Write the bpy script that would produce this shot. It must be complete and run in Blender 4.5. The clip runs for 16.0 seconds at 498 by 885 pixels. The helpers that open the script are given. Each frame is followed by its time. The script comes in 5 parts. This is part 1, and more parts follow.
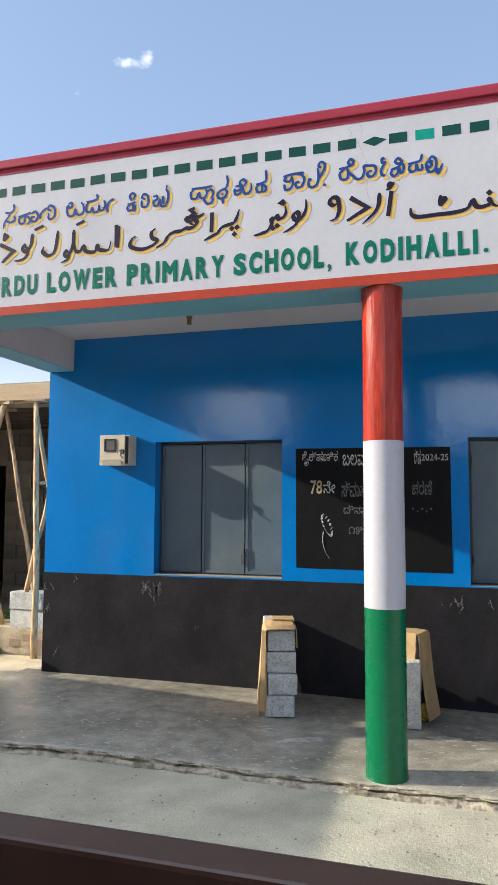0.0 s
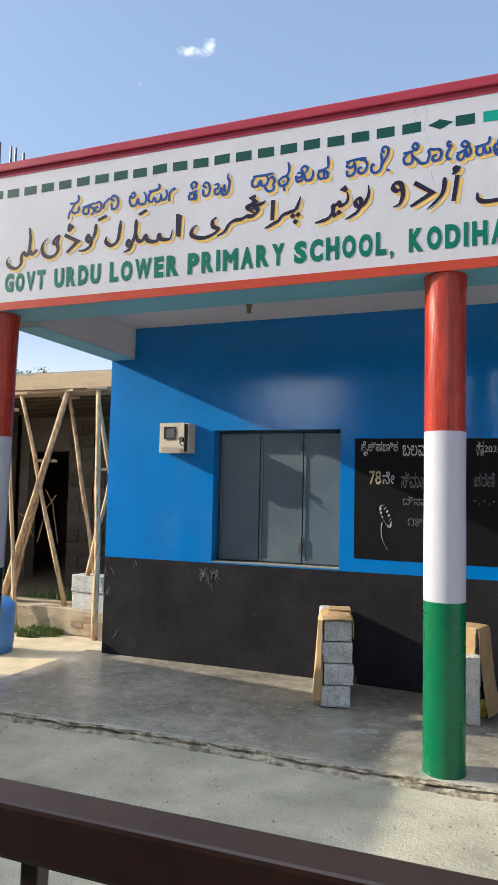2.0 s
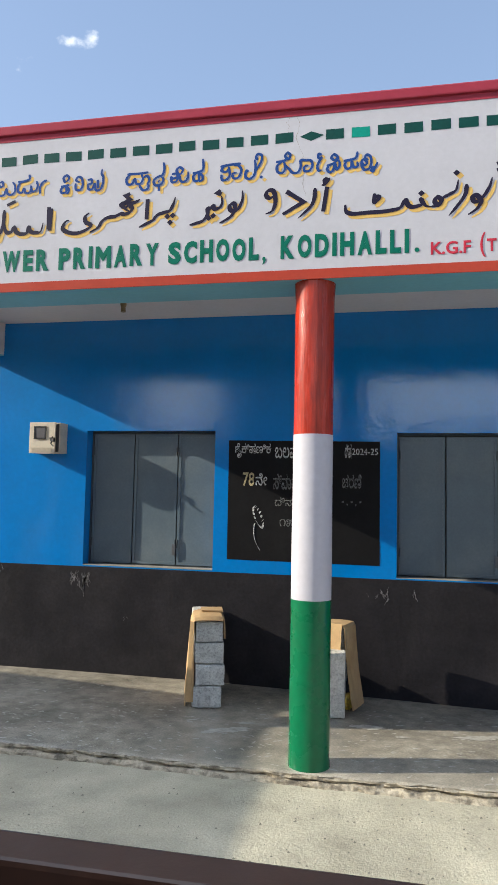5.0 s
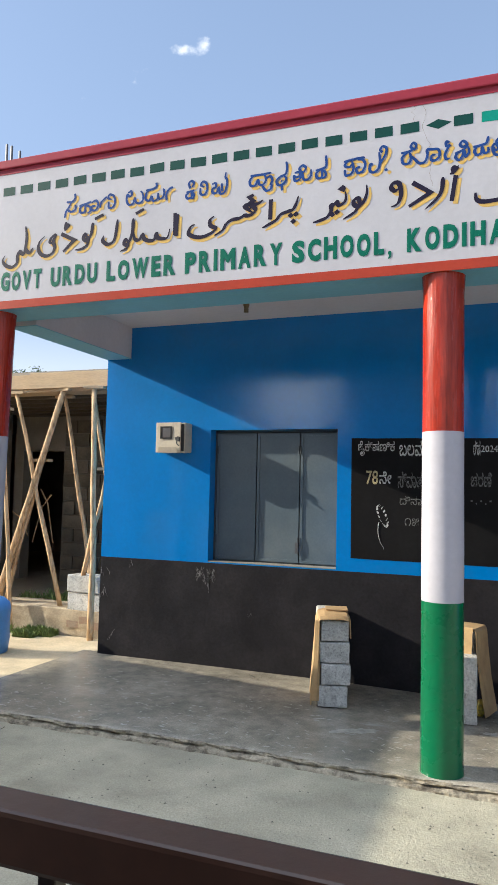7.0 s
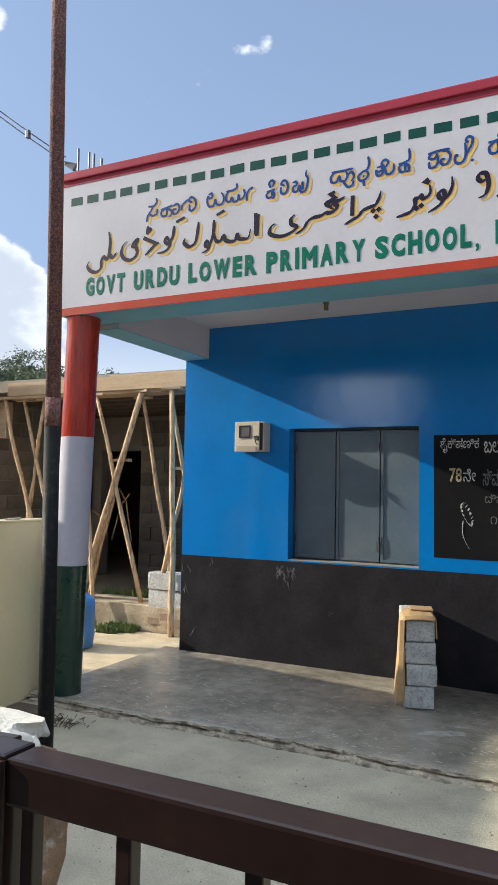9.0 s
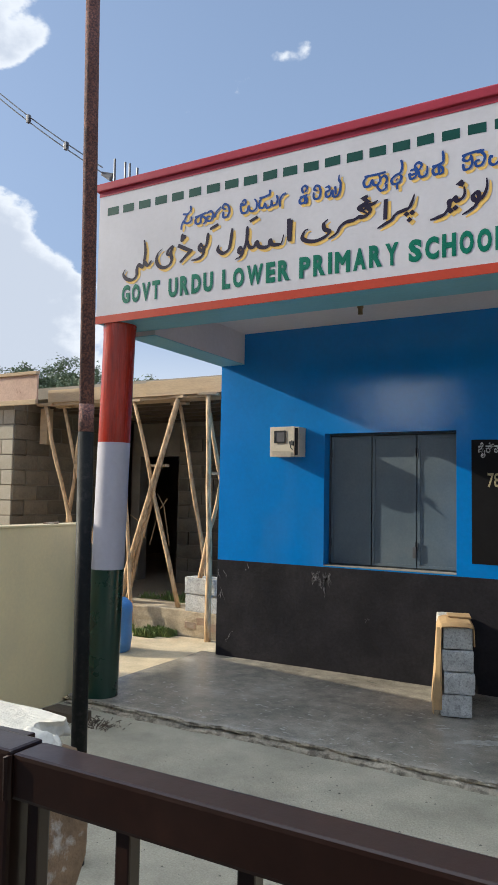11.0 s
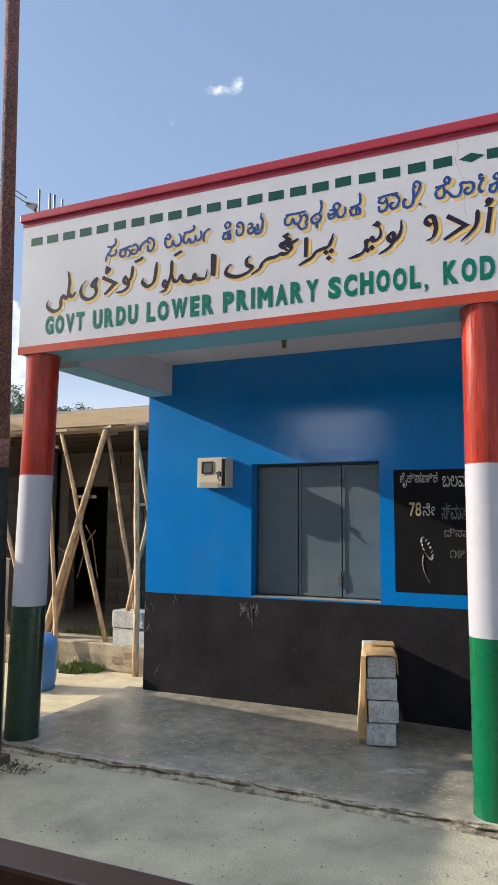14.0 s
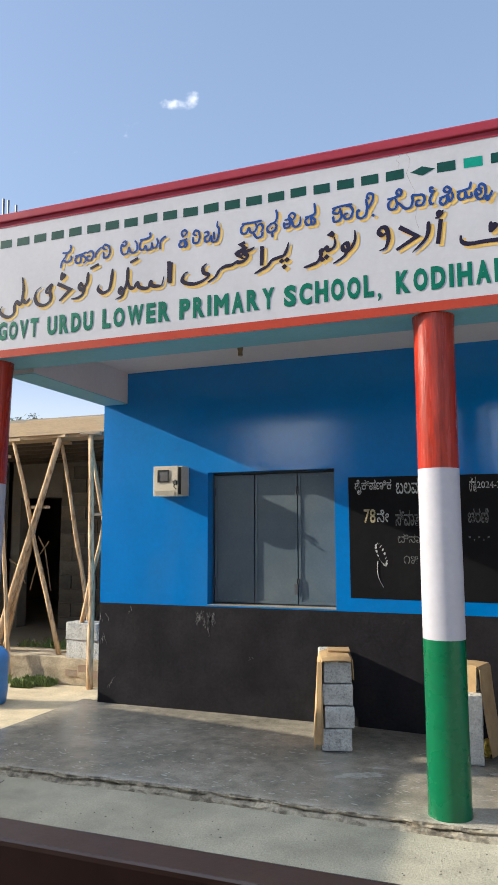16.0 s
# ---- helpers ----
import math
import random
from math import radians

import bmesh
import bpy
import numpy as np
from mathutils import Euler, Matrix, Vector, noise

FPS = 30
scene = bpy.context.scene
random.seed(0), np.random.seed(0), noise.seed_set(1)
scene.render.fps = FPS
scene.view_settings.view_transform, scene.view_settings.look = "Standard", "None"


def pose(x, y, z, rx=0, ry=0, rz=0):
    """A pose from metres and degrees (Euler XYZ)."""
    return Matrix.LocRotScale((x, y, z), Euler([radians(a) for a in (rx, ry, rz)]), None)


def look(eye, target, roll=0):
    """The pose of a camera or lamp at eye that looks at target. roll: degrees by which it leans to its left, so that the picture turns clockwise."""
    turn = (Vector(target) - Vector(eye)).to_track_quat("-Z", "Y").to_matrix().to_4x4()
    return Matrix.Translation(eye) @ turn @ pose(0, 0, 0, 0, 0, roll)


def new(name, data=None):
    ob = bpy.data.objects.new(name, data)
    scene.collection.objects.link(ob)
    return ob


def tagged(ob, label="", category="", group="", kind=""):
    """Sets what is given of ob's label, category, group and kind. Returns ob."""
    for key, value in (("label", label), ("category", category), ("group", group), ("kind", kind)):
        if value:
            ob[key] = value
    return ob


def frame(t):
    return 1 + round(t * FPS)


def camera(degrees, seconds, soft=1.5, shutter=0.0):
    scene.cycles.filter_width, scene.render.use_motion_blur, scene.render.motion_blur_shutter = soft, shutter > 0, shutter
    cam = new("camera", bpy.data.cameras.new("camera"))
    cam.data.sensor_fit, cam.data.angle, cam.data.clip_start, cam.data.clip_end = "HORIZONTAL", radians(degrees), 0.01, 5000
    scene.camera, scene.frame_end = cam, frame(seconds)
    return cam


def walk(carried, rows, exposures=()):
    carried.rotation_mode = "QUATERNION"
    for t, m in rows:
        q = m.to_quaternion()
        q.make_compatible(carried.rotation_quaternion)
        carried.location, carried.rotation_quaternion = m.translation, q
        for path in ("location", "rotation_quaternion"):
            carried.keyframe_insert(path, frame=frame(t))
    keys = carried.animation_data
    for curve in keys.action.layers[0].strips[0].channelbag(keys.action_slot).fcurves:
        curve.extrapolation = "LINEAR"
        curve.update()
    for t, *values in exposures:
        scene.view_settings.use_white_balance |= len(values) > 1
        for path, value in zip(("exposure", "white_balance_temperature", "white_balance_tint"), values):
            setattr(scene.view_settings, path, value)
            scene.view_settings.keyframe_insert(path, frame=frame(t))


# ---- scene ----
cam = camera(38.0, 16.0)
PATH = [
    (0, (0.017, 0.289, 1.463), (-0.568, 2.194, 1.636), 0.3),
    (0.5, (-0.011, 0.284, 1.465), (-0.763, 2.13, 1.623), 1.0),
    (1, (-0.013, 0.284, 1.465), (-0.861, 2.089, 1.612), 1.4),
    (1.5, (-0.002, 0.289, 1.466), (-0.824, 2.107, 1.607), 1.4),
    (2, (0.014, 0.293, 1.464), (-0.723, 2.147, 1.604), 1.3),
    (2.5, (0.034, 0.298, 1.463), (-0.594, 2.191, 1.608), 1.5),
    (3, (0.053, 0.306, 1.461), (-0.46, 2.233, 1.611), 1.6),
    (3.5, (0.066, 0.313, 1.463), (-0.341, 2.265, 1.614), 1.2),
    (6, (0.044, 0.291, 1.467), (-0.434, 2.228, 1.618), 1.1),
    (6.5, (0.009, 0.285, 1.471), (-0.581, 2.191, 1.614), 1.3),
    (7, (-0.009, 0.294, 1.469), (-0.731, 2.154, 1.607), 1.3),
    (7.5, (-0.046, 0.276, 1.47), (-0.854, 2.101, 1.604), 1.2),
    (8, (-0.077, 0.26, 1.47), (-0.917, 2.07, 1.603), 1.1),
    (8.5, (-0.104, 0.251, 1.471), (-0.972, 2.048, 1.603), 1.0),
    (11, (-0.065, 0.261, 1.469), (-1.052, 1.995, 1.611), 1.1),
    (11.5, (-0.054, 0.274, 1.472), (-1.084, 1.974, 1.691), 1.3),
    (12, (-0.058, 0.274, 1.465), (-1.11, 1.963, 1.663), 1.3),
    (12.5, (-0.059, 0.274, 1.464), (-1.093, 1.976, 1.644), 1.2),
    (13, (-0.048, 0.284, 1.479), (-1.015, 2.026, 1.66), 0.9),
    (13.5, (-0.014, 0.287, 1.497), (-0.901, 2.067, 1.703), 0.7),
    (14, (0.003, 0.275, 1.501), (-0.822, 2.084, 1.72), 0.4),
    (14.5, (-0.017, 0.261, 1.482), (-0.812, 2.082, 1.705), 0.2),
    (15, (-0.016, 0.254, 1.469), (-0.79, 2.084, 1.699), 0.2),
    (15.5, (-0.004, 0.268, 1.478), (-0.76, 2.104, 1.713), 0.1),
    (16, (-0.001, 0.261, 1.462), (-0.71, 2.114, 1.716), -0.1),
]
E0, WB = 0.60, (5850, 8)
LIGHT = [(0, 0.0), (3.5, -0.08), (7, -0.04), (8.5, -0.18), (11, -0.38), (12, -0.46), (12.6, -0.46), (13.4, -0.34), (14.2, -0.24), (15, -0.16), (16, -0.1)]
walk(cam, [(t, look(eye, target, roll)) for t, eye, target, roll in PATH], [(t, E0 + stops, *WB) for t, stops in LIGHT])

# ---- world, sun ----
SUN_TO = Vector((-1.0, -0.26, 0.43)).normalized()
world = bpy.data.worlds.new("world")
scene.world = world
world.use_nodes = True
wn, wl = world.node_tree.nodes, world.node_tree.links
wn.clear()
w_out = wn.new("ShaderNodeOutputWorld")
w_bg = wn.new("ShaderNodeBackground")
w_sky = wn.new("ShaderNodeTexSky")
w_sky.sky_type, w_sky.sun_disc = "NISHITA", False
w_sky.sun_elevation = math.asin(SUN_TO.z)
w_sky.sun_rotation = math.atan2(SUN_TO.x, SUN_TO.y)
w_sky.air_density, w_sky.dust_density, w_sky.ozone_density = 1.0, 2.2, 1.2
w_bg.inputs["Strength"].default_value = 0.15
# clouds: noise on the sky dome, gathered into a cumulus bank and a few puffs; unseen fill glow is added
w_co = wn.new("ShaderNodeTexCoord")
w_map = wn.new("ShaderNodeMapping")
w_map.inputs["Scale"].default_value = (1.0, 1.0, 1.5)
w_map.inputs["Location"].default_value = (0.37, 0.12, 0.05)
w_no = wn.new("ShaderNodeTexNoise")
w_no.inputs["Scale"].default_value, w_no.inputs["Detail"].default_value = 7.0, 10.0
w_no.inputs["Roughness"].default_value = 0.55
wl.new(w_co.outputs["Generated"], w_map.inputs["Vector"])
wl.new(w_map.outputs["Vector"], w_no.inputs["Vector"])


def w_math(op, a, b):
    m = wn.new("ShaderNodeMath")
    m.operation = op
    for i, v in enumerate((a, b)):
        if isinstance(v, (int, float)):
            m.inputs[i].default_value = v
        else:
            wl.new(v, m.inputs[i])
    return m.outputs["Value"]


def w_range(v, a0, a1, b0, b1):
    r = wn.new("ShaderNodeMapRange")
    r.interpolation_type = "SMOOTHSTEP"
    for k, x in zip(("From Min", "From Max", "To Min", "To Max"), (a0, a1, b0, b1)):
        r.inputs[k].default_value = x
    wl.new(v, r.inputs["Value"])
    return r.outputs["Result"]


def w_towards(direction, near, far, most):
    """most in that direction, fading to nothing between the two cosines."""
    d = wn.new("ShaderNodeVectorMath")
    d.operation = "DOT_PRODUCT"
    wl.new(w_co.outputs["Generated"], d.inputs[0])
    d.inputs[1].default_value = Vector(direction).normalized()
    return w_range(d.outputs["Value"], far, near, 0.0, most)


cover = w_math("ADD", w_no.outputs["Fac"], -0.16)
for direction, near, far, most in (((-0.77, 0.60, 0.22), 0.996, 0.978, 0.26), ((-0.70, 0.68, 0.17), 0.998, 0.988, 0.22), ((-0.64, 0.545, 0.56), 0.9993, 0.9965, 0.17), ((-0.375, 0.751, 0.543), 0.9999, 0.9992, 0.15)):
    cover = w_math("ADD", cover, w_towards(direction, near, far, most))
w_fac = w_range(cover, 0.51, 0.58, 0.0, 0.96)
w_mix = wn.new("ShaderNodeMix")
w_mix.data_type = "RGBA"
w_shade = wn.new("ShaderNodeMix")
w_shade.data_type = "RGBA"
w_shade.inputs["A"].default_value, w_shade.inputs["B"].default_value = (5.6, 5.5, 5.4, 1), (3.9, 4.0, 4.25, 1)
wl.new(w_range(cover, 0.56, 0.70, 0.0, 1.0), w_shade.inputs["Factor"])
wl.new(w_shade.outputs["Result"], w_mix.inputs["B"])
wl.new(w_fac, w_mix.inputs["Factor"])
# added fill light out of view: bright cap overhead, low band towards -y
w_fill = wn.new("ShaderNodeMix")
w_fill.data_type = "RGBA"
w_fill.inputs["B"].default_value = (14.0, 14.1, 14.4, 1)
# white haze low over the horizon
w_low = wn.new("ShaderNodeMix")
w_low.data_type = "RGBA"
w_low.inputs["B"].default_value = (2.2, 2.7, 3.65, 1)
w_z = wn.new("ShaderNodeSeparateXYZ")
wl.new(w_co.outputs["Generated"], w_z.inputs["Vector"])
wl.new(w_range(w_z.outputs["Z"], 0.05, 0.75, 0.85, 0.45), w_low.inputs["Factor"])
w_far = w_math("MULTIPLY", w_range(w_z.outputs["Y"], -0.66, -0.78, 0.0, 0.9), w_range(w_z.outputs["Z"], 0.22, 0.30, 1.0, 0.0))
wl.new(w_math("MAXIMUM", w_towards((-0.15, 0.0, 0.99), 0.97, 0.72, 0.95), w_far), w_fill.inputs["Factor"])
wl.new(w_sky.outputs["Color"], w_low.inputs["A"])
w_white = wn.new("ShaderNodeMix")
w_white.data_type = "RGBA"
w_white.inputs["B"].default_value = (4.9, 5.0, 5.15, 1)
wl.new(w_range(w_z.outputs["Z"], 0.08, 0.26, 0.85, 0.0), w_white.inputs["Factor"])
wl.new(w_low.outputs["Result"], w_white.inputs["A"])
wl.new(w_white.outputs["Result"], w_mix.inputs["A"])
wl.new(w_mix.outputs["Result"], w_fill.inputs["A"])
wl.new(w_fill.outputs["Result"], w_bg.inputs["Color"])
wl.new(w_bg.outputs["Background"], w_out.inputs["Surface"])

sun = new("sun", bpy.data.lights.new("sun", "SUN"))
sun.data.energy, sun.data.angle, sun.data.color = 5.0, radians(0.5), (1.0, 0.87, 0.65)
sun.matrix_world = look((-20, -4, 10), Vector((-20, -4, 10)) - SUN_TO)


# ---- materials ----
def mat(name, base, rough=0.7, var=0.12, scale=3.0, fine=60.0, bump=0.15, bump_scale=60.0, metal=0.0, coat=0.0,
        coat_ior=1.5, second=None, amount=0.5, second_scale=2.0, sharp=0.15, big=0.0, big_scale=2.0, island=False, stretch=None, spec=0.5, rand=0.0):
    """Base colour with variation at two scales, an optional second colour in patches, and fine relief."""
    m = bpy.data.materials.new(name)
    m.use_nodes = True
    n, l = m.node_tree.nodes, m.node_tree.links
    b = n["Principled BSDF"]
    co = n.new("ShaderNodeTexCoord")
    src = co.outputs["Object"]
    if stretch:
        mp = n.new("ShaderNodeMapping")
        mp.inputs["Scale"].default_value = stretch
        l.new(src, mp.inputs["Vector"])
        src = mp.outputs["Vector"]

    def noise_tex(sc, detail=5.0, ro=0.6):
        t = n.new("ShaderNodeTexNoise")
        t.inputs["Scale"].default_value, t.inputs["Detail"].default_value, t.inputs["Roughness"].default_value = sc, detail, ro
        l.new(src, t.inputs["Vector"])
        return t.outputs["Fac"]

    def ranged(v, a0, a1, b0, b1, clamp=True):
        r = n.new("ShaderNodeMapRange")
        r.clamp = clamp
        for k, x in zip(("From Min", "From Max", "To Min", "To Max"), (a0, a1, b0, b1)):
            r.inputs[k].default_value = x
        l.new(v, r.inputs["Value"])
        return r.outputs["Result"]

    col = n.new("ShaderNodeMix")
    col.data_type = "RGBA"
    col.inputs["A"].default_value = (*base, 1)
    col.inputs["B"].default_value = (*(second or base), 1)
    if second:
        l.new(ranged(noise_tex(second_scale, 7, 0.62), 1 - amount - sharp, 1 - amount + sharp, 0, 1), col.inputs["Factor"])
    else:
        col.inputs["Factor"].default_value = 0
    hsv = n.new("ShaderNodeHueSaturation")
    l.new(col.outputs["Result"], hsv.inputs["Color"])
    m1 = n.new("ShaderNodeMath")
    m1.operation = "MULTIPLY"
    l.new(ranged(noise_tex(scale), 0.25, 0.75, 1 - var, 1 + var), m1.inputs[0])
    l.new(ranged(noise_tex(fine, 3), 0.25, 0.75, 1 - var * 0.7, 1 + var * 0.7), m1.inputs[1])
    val = m1.outputs["Value"]
    if island or rand:
        if rand:
            g = n.new("ShaderNodeObjectInfo").outputs["Random"]
        else:
            g = n.new("ShaderNodeNewGeometry").outputs["Random Per Island"]
        m2 = n.new("ShaderNodeMath")
        m2.operation = "MULTIPLY"
        l.new(val, m2.inputs[0])
        k = rand or 0.3
        l.new(ranged(g, 0, 1, 1 - k, 1 + k), m2.inputs[1])
        val = m2.outputs["Value"]
    l.new(val, hsv.inputs["Value"])
    l.new(hsv.outputs["Color"], b.inputs["Base Color"])
    l.new(ranged(noise_tex(scale * 1.7), 0.3, 0.7, max(0.02, rough - 0.08), min(1, rough + 0.08)), b.inputs["Roughness"])
    b.inputs["Metallic"].default_value = metal
    b.inputs["Specular IOR Level"].default_value = spec
    b.inputs["Coat Weight"].default_value, b.inputs["Coat Roughness"].default_value = coat, 0.12
    b.inputs["Coat IOR"].default_value = coat_ior
    if bump:
        bp = n.new("ShaderNodeBump")
        bp.inputs["Strength"].default_value, bp.inputs["Distance"].default_value = bump, 0.01
        l.new(noise_tex(bump_scale, 6, 0.65), bp.inputs["Height"])
        last = bp
        if big:
            bb = n.new("ShaderNodeBump")
            bb.inputs["Strength"].default_value, bb.inputs["Distance"].default_value = big, 0.05
            l.new(noise_tex(big_scale, 4, 0.55), bb.inputs["Height"])
            l.new(bb.outputs["Normal"], bp.inputs["Normal"])
        l.new(last.outputs["Normal"], b.inputs["Normal"])
        l.new(last.outputs["Normal"], b.inputs["Coat Normal"])
    return m


M = {}
M["white_paint"] = mat("white_paint", (0.525, 0.51, 0.54), 0.6, 0.05, 1.5, 30, 0.12, 45, big=0.1, big_scale=3, spec=0.25, second=(0.485, 0.47, 0.50), amount=0.4, second_scale=1.2)
M["ceiling_paint"] = mat("ceiling_paint", (0.60, 0.57, 0.60), 0.7, 0.06, 1.5, 30, 0.1, 40)
M["soffit_blue"] = mat("soffit_blue", (0.20, 0.46, 0.58), 0.5, 0.08, 2, 30, 0.1, 40)
M["red_band"] = mat("red_band", (0.32, 0.034, 0.055), 0.42, 0.08, 3, 40, 0.12, 40, spec=0.2)
M["orange_band"] = mat("orange_band", (0.40, 0.05, 0.025), 0.42, 0.08, 3, 40, 0.12, 40, spec=0.2)
M["wall_blue"] = mat("wall_blue", (0.004, 0.188, 0.575), 0.5, 0.09, 2.5, 25, 0.11, 19, big=0.045, big_scale=6, spec=0.1, coat=1.0, coat_ior=1.52)
M["wall_blue"].node_tree.nodes["Principled BSDF"].inputs["Coat Roughness"].default_value = 0.025
M["wall_black"] = mat("wall_black", (0.020, 0.0185, 0.0215), 0.55, 0.25, 3, 40, 0.25, 40, big=0.2, big_scale=4, spec=0.1, second=(0.031, 0.028, 0.031), amount=0.42, second_scale=2.2)
M["board_black"] = mat("board_black", (0.006, 0.0055, 0.0065), 0.6, 0.25, 2, 30, 0.12, 50, spec=0.15, second=(0.010, 0.0095, 0.0105), amount=0.4, second_scale=2.5)
M["chalk"] = mat("chalk", (0.62, 0.62, 0.62), 0.9, 0.3, 20, 160, 0.2, 120, second=(0.10, 0.10, 0.10), amount=0.45, second_scale=60)
M["chalk_faint"] = mat("chalk_faint", (0.22, 0.22, 0.22), 0.9, 0.3, 20, 160, 0.2, 120, second=(0.03, 0.03, 0.03), amount=0.5, second_scale=60)
M["chalk_yellow"] = mat("chalk_yellow", (0.5, 0.42, 0.24), 0.9, 0.3, 20, 160, 0.2, 120, second=(0.12, 0.10, 0.07), amount=0.4, second_scale=60)
M["scuff"] = mat("scuff", (0.22, 0.21, 0.22), 0.9, 0.3, 20, 160, 0.2, 120, second=(0.012, 0.012, 0.012), amount=0.5, second_scale=55)
M["col_red"] = mat("col_red", (0.36, 0.026, 0.008), 0.24, 0.42, 3, 14, 0.4, 9, coat=0.12, spec=0.35, stretch=(6, 6, 0.5))
M["col_white"] = mat("col_white", (0.485, 0.465, 0.515), 0.5, 0.06, 3, 30, 0.1, 12, coat=0.05, spec=0.3)
M["col_green"] = mat("col_green", (0.005, 0.14, 0.055), 0.28, 0.12, 3, 30, 0.1, 12, coat=0.15, spec=0.35, second=(0.007, 0.10, 0.04), amount=0.4, second_scale=3)
# darker green, for the left column's lower band only
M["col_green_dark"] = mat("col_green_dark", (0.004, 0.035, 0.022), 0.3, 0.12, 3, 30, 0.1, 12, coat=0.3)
M["shutter"] = mat("shutter", (0.098, 0.132, 0.162), 0.40, 0.12, 2, 60, 0.06, 30, second=(0.13, 0.158, 0.178), amount=0.4, second_scale=3)
M["shutter_frame"] = mat("shutter_frame", (0.05, 0.06, 0.07), 0.45, 0.1, 3, 60, 0.06, 60)
M["porch_floor"] = mat("porch_floor", (0.27, 0.243, 0.198), 0.14, 0.36, 1.6, 90, 0.2, 40, second=(0.45, 0.405, 0.325), amount=0.45, second_scale=9.0, sharp=0.19, big=0.04, big_scale=3, spec=0.5)
M["patch"] = mat("patch", (0.46, 0.43, 0.37), 0.85, 0.15, 8, 60, 0.3, 60, second=(0.26, 0.24, 0.20), amount=0.45, second_scale=22)
M["broken_edge"] = mat("broken_edge", (0.43, 0.375, 0.28), 0.95, 0.35, 9, 60, 1.0, 70, second=(0.16, 0.135, 0.10), amount=0.45, second_scale=14, sharp=0.08)
M["yard"] = mat("yard", (0.43, 0.395, 0.295), 0.85, 0.28, 1.6, 110, 0.8, 60, second=(0.34, 0.31, 0.23), amount=0.43, second_scale=4.5, big=0.14, big_scale=9)
M["earth"] = mat("earth", (0.40, 0.31, 0.19), 0.95, 0.18, 0.8, 40, 0.5, 50, second=(0.33, 0.27, 0.18), amount=0.5, second_scale=0.7)
M["sand"] = mat("sand", (0.55, 0.44, 0.28), 0.95, 0.22, 5, 60, 0.8, 40)
M["pebble"] = mat("pebble", (0.17, 0.155, 0.12), 0.9, 0.2, 30, 90, 0.3, 90, island=True)
M["cream"] = mat("cream", (0.90, 0.75, 0.43), 0.7, 0.05, 1.2, 40, 0.15, 50, second=(0.80, 0.67, 0.40), amount=0.35, second_scale=1.5)
M["block"] = mat("block", (0.62, 0.61, 0.58), 0.95, 0.24, 14, 150, 1.0, 90, second=(0.36, 0.35, 0.33), amount=0.42, second_scale=60, sharp=0.10, rand=0.12, big=0.3, big_scale=25)
M["block_white"] = mat("block_white", (0.66, 0.63, 0.57), 0.95, 0.14, 14, 90, 1.0, 45, second=(0.44, 0.41, 0.36), amount=0.42, second_scale=60, sharp=0.12, big=0.5, big_scale=28)
# stained copy of grey_block, darkened so the interior's shade sits in its colour
M["shaded_grimy_block"] = mat("shaded_grimy_block", (0.30, 0.25, 0.175), 0.95, 0.25, 2.2, 70, 0.9, 40, second=(0.13, 0.105, 0.075), amount=0.5, second_scale=1.6, rand=0.22)
M["grey_block"] = mat("grey_block", (0.50, 0.445, 0.35), 0.95, 0.18, 5, 70, 0.8, 50, second=(0.36, 0.31, 0.235), amount=0.45, second_scale=5, rand=0.10)
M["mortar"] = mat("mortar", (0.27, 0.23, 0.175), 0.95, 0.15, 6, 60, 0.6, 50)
M["raw_concrete"] = mat("raw_concrete", (0.33, 0.30, 0.25), 0.95, 0.18, 5, 60, 0.6, 40, second=(0.24, 0.21, 0.17), amount=0.4, second_scale=5)
M["plinth_cement"] = mat("plinth_cement", (0.47, 0.38, 0.26), 0.95, 0.25, 4, 60, 0.8, 40, second=(0.28, 0.22, 0.15), amount=0.42, second_scale=7)
M["red_brick"] = mat("red_brick", (0.34, 0.22, 0.15), 0.9, 0.2, 8, 60, 0.6, 60, second=(0.33, 0.27, 0.2), amount=0.45, second_scale=9)
M["pole_wood"] = mat("pole_wood", (0.66, 0.45, 0.25), 0.85, 0.32, 5, 30, 1.0, 22, stretch=(3, 3, 0.6), second=(0.27, 0.15, 0.07), amount=0.42, second_scale=15, sharp=0.1, rand=0.12)
M["plank"] = mat("plank", (0.55, 0.40, 0.24), 0.85, 0.2, 4, 40, 0.4, 40, stretch=(0.5, 3, 5), second=(0.33, 0.24, 0.15), amount=0.42, second_scale=4)
M["ply_pink"] = mat("ply_pink", (0.52, 0.35, 0.26), 0.85, 0.15, 3, 40, 0.3, 40, second=(0.20, 0.09, 0.06), amount=0.3, second_scale=9, sharp=0.06)
M["dark_wood"] = mat("dark_wood", (0.10, 0.075, 0.05), 0.85, 0.2, 4, 40, 0.4, 40)
M["rust"] = mat("rust", (0.115, 0.062, 0.062), 0.8, 0.3, 10, 150, 1.0, 120, second=(0.36, 0.16, 0.115), amount=0.47, second_scale=110, sharp=0.10)
M["pole_black"] = mat("pole_black", (0.009, 0.010, 0.010), 0.55, 0.2, 6, 60, 0.3, 60, second=(0.035, 0.03, 0.027), amount=0.32, second_scale=30, spec=0.15)
M["gate_paint"] = mat("gate_paint", (0.016, 0.0068, 0.0045), 0.36, 0.2, 6, 60, 0.03, 60, second=(0.026, 0.011, 0.007), amount=0.3, second_scale=18, coat=0.4, spec=0.15)
M["card"] = mat("card", (0.50, 0.33, 0.16), 0.85, 0.10, 5, 70, 0.2, 40, second=(0.38, 0.235, 0.11), amount=0.4, second_scale=7)
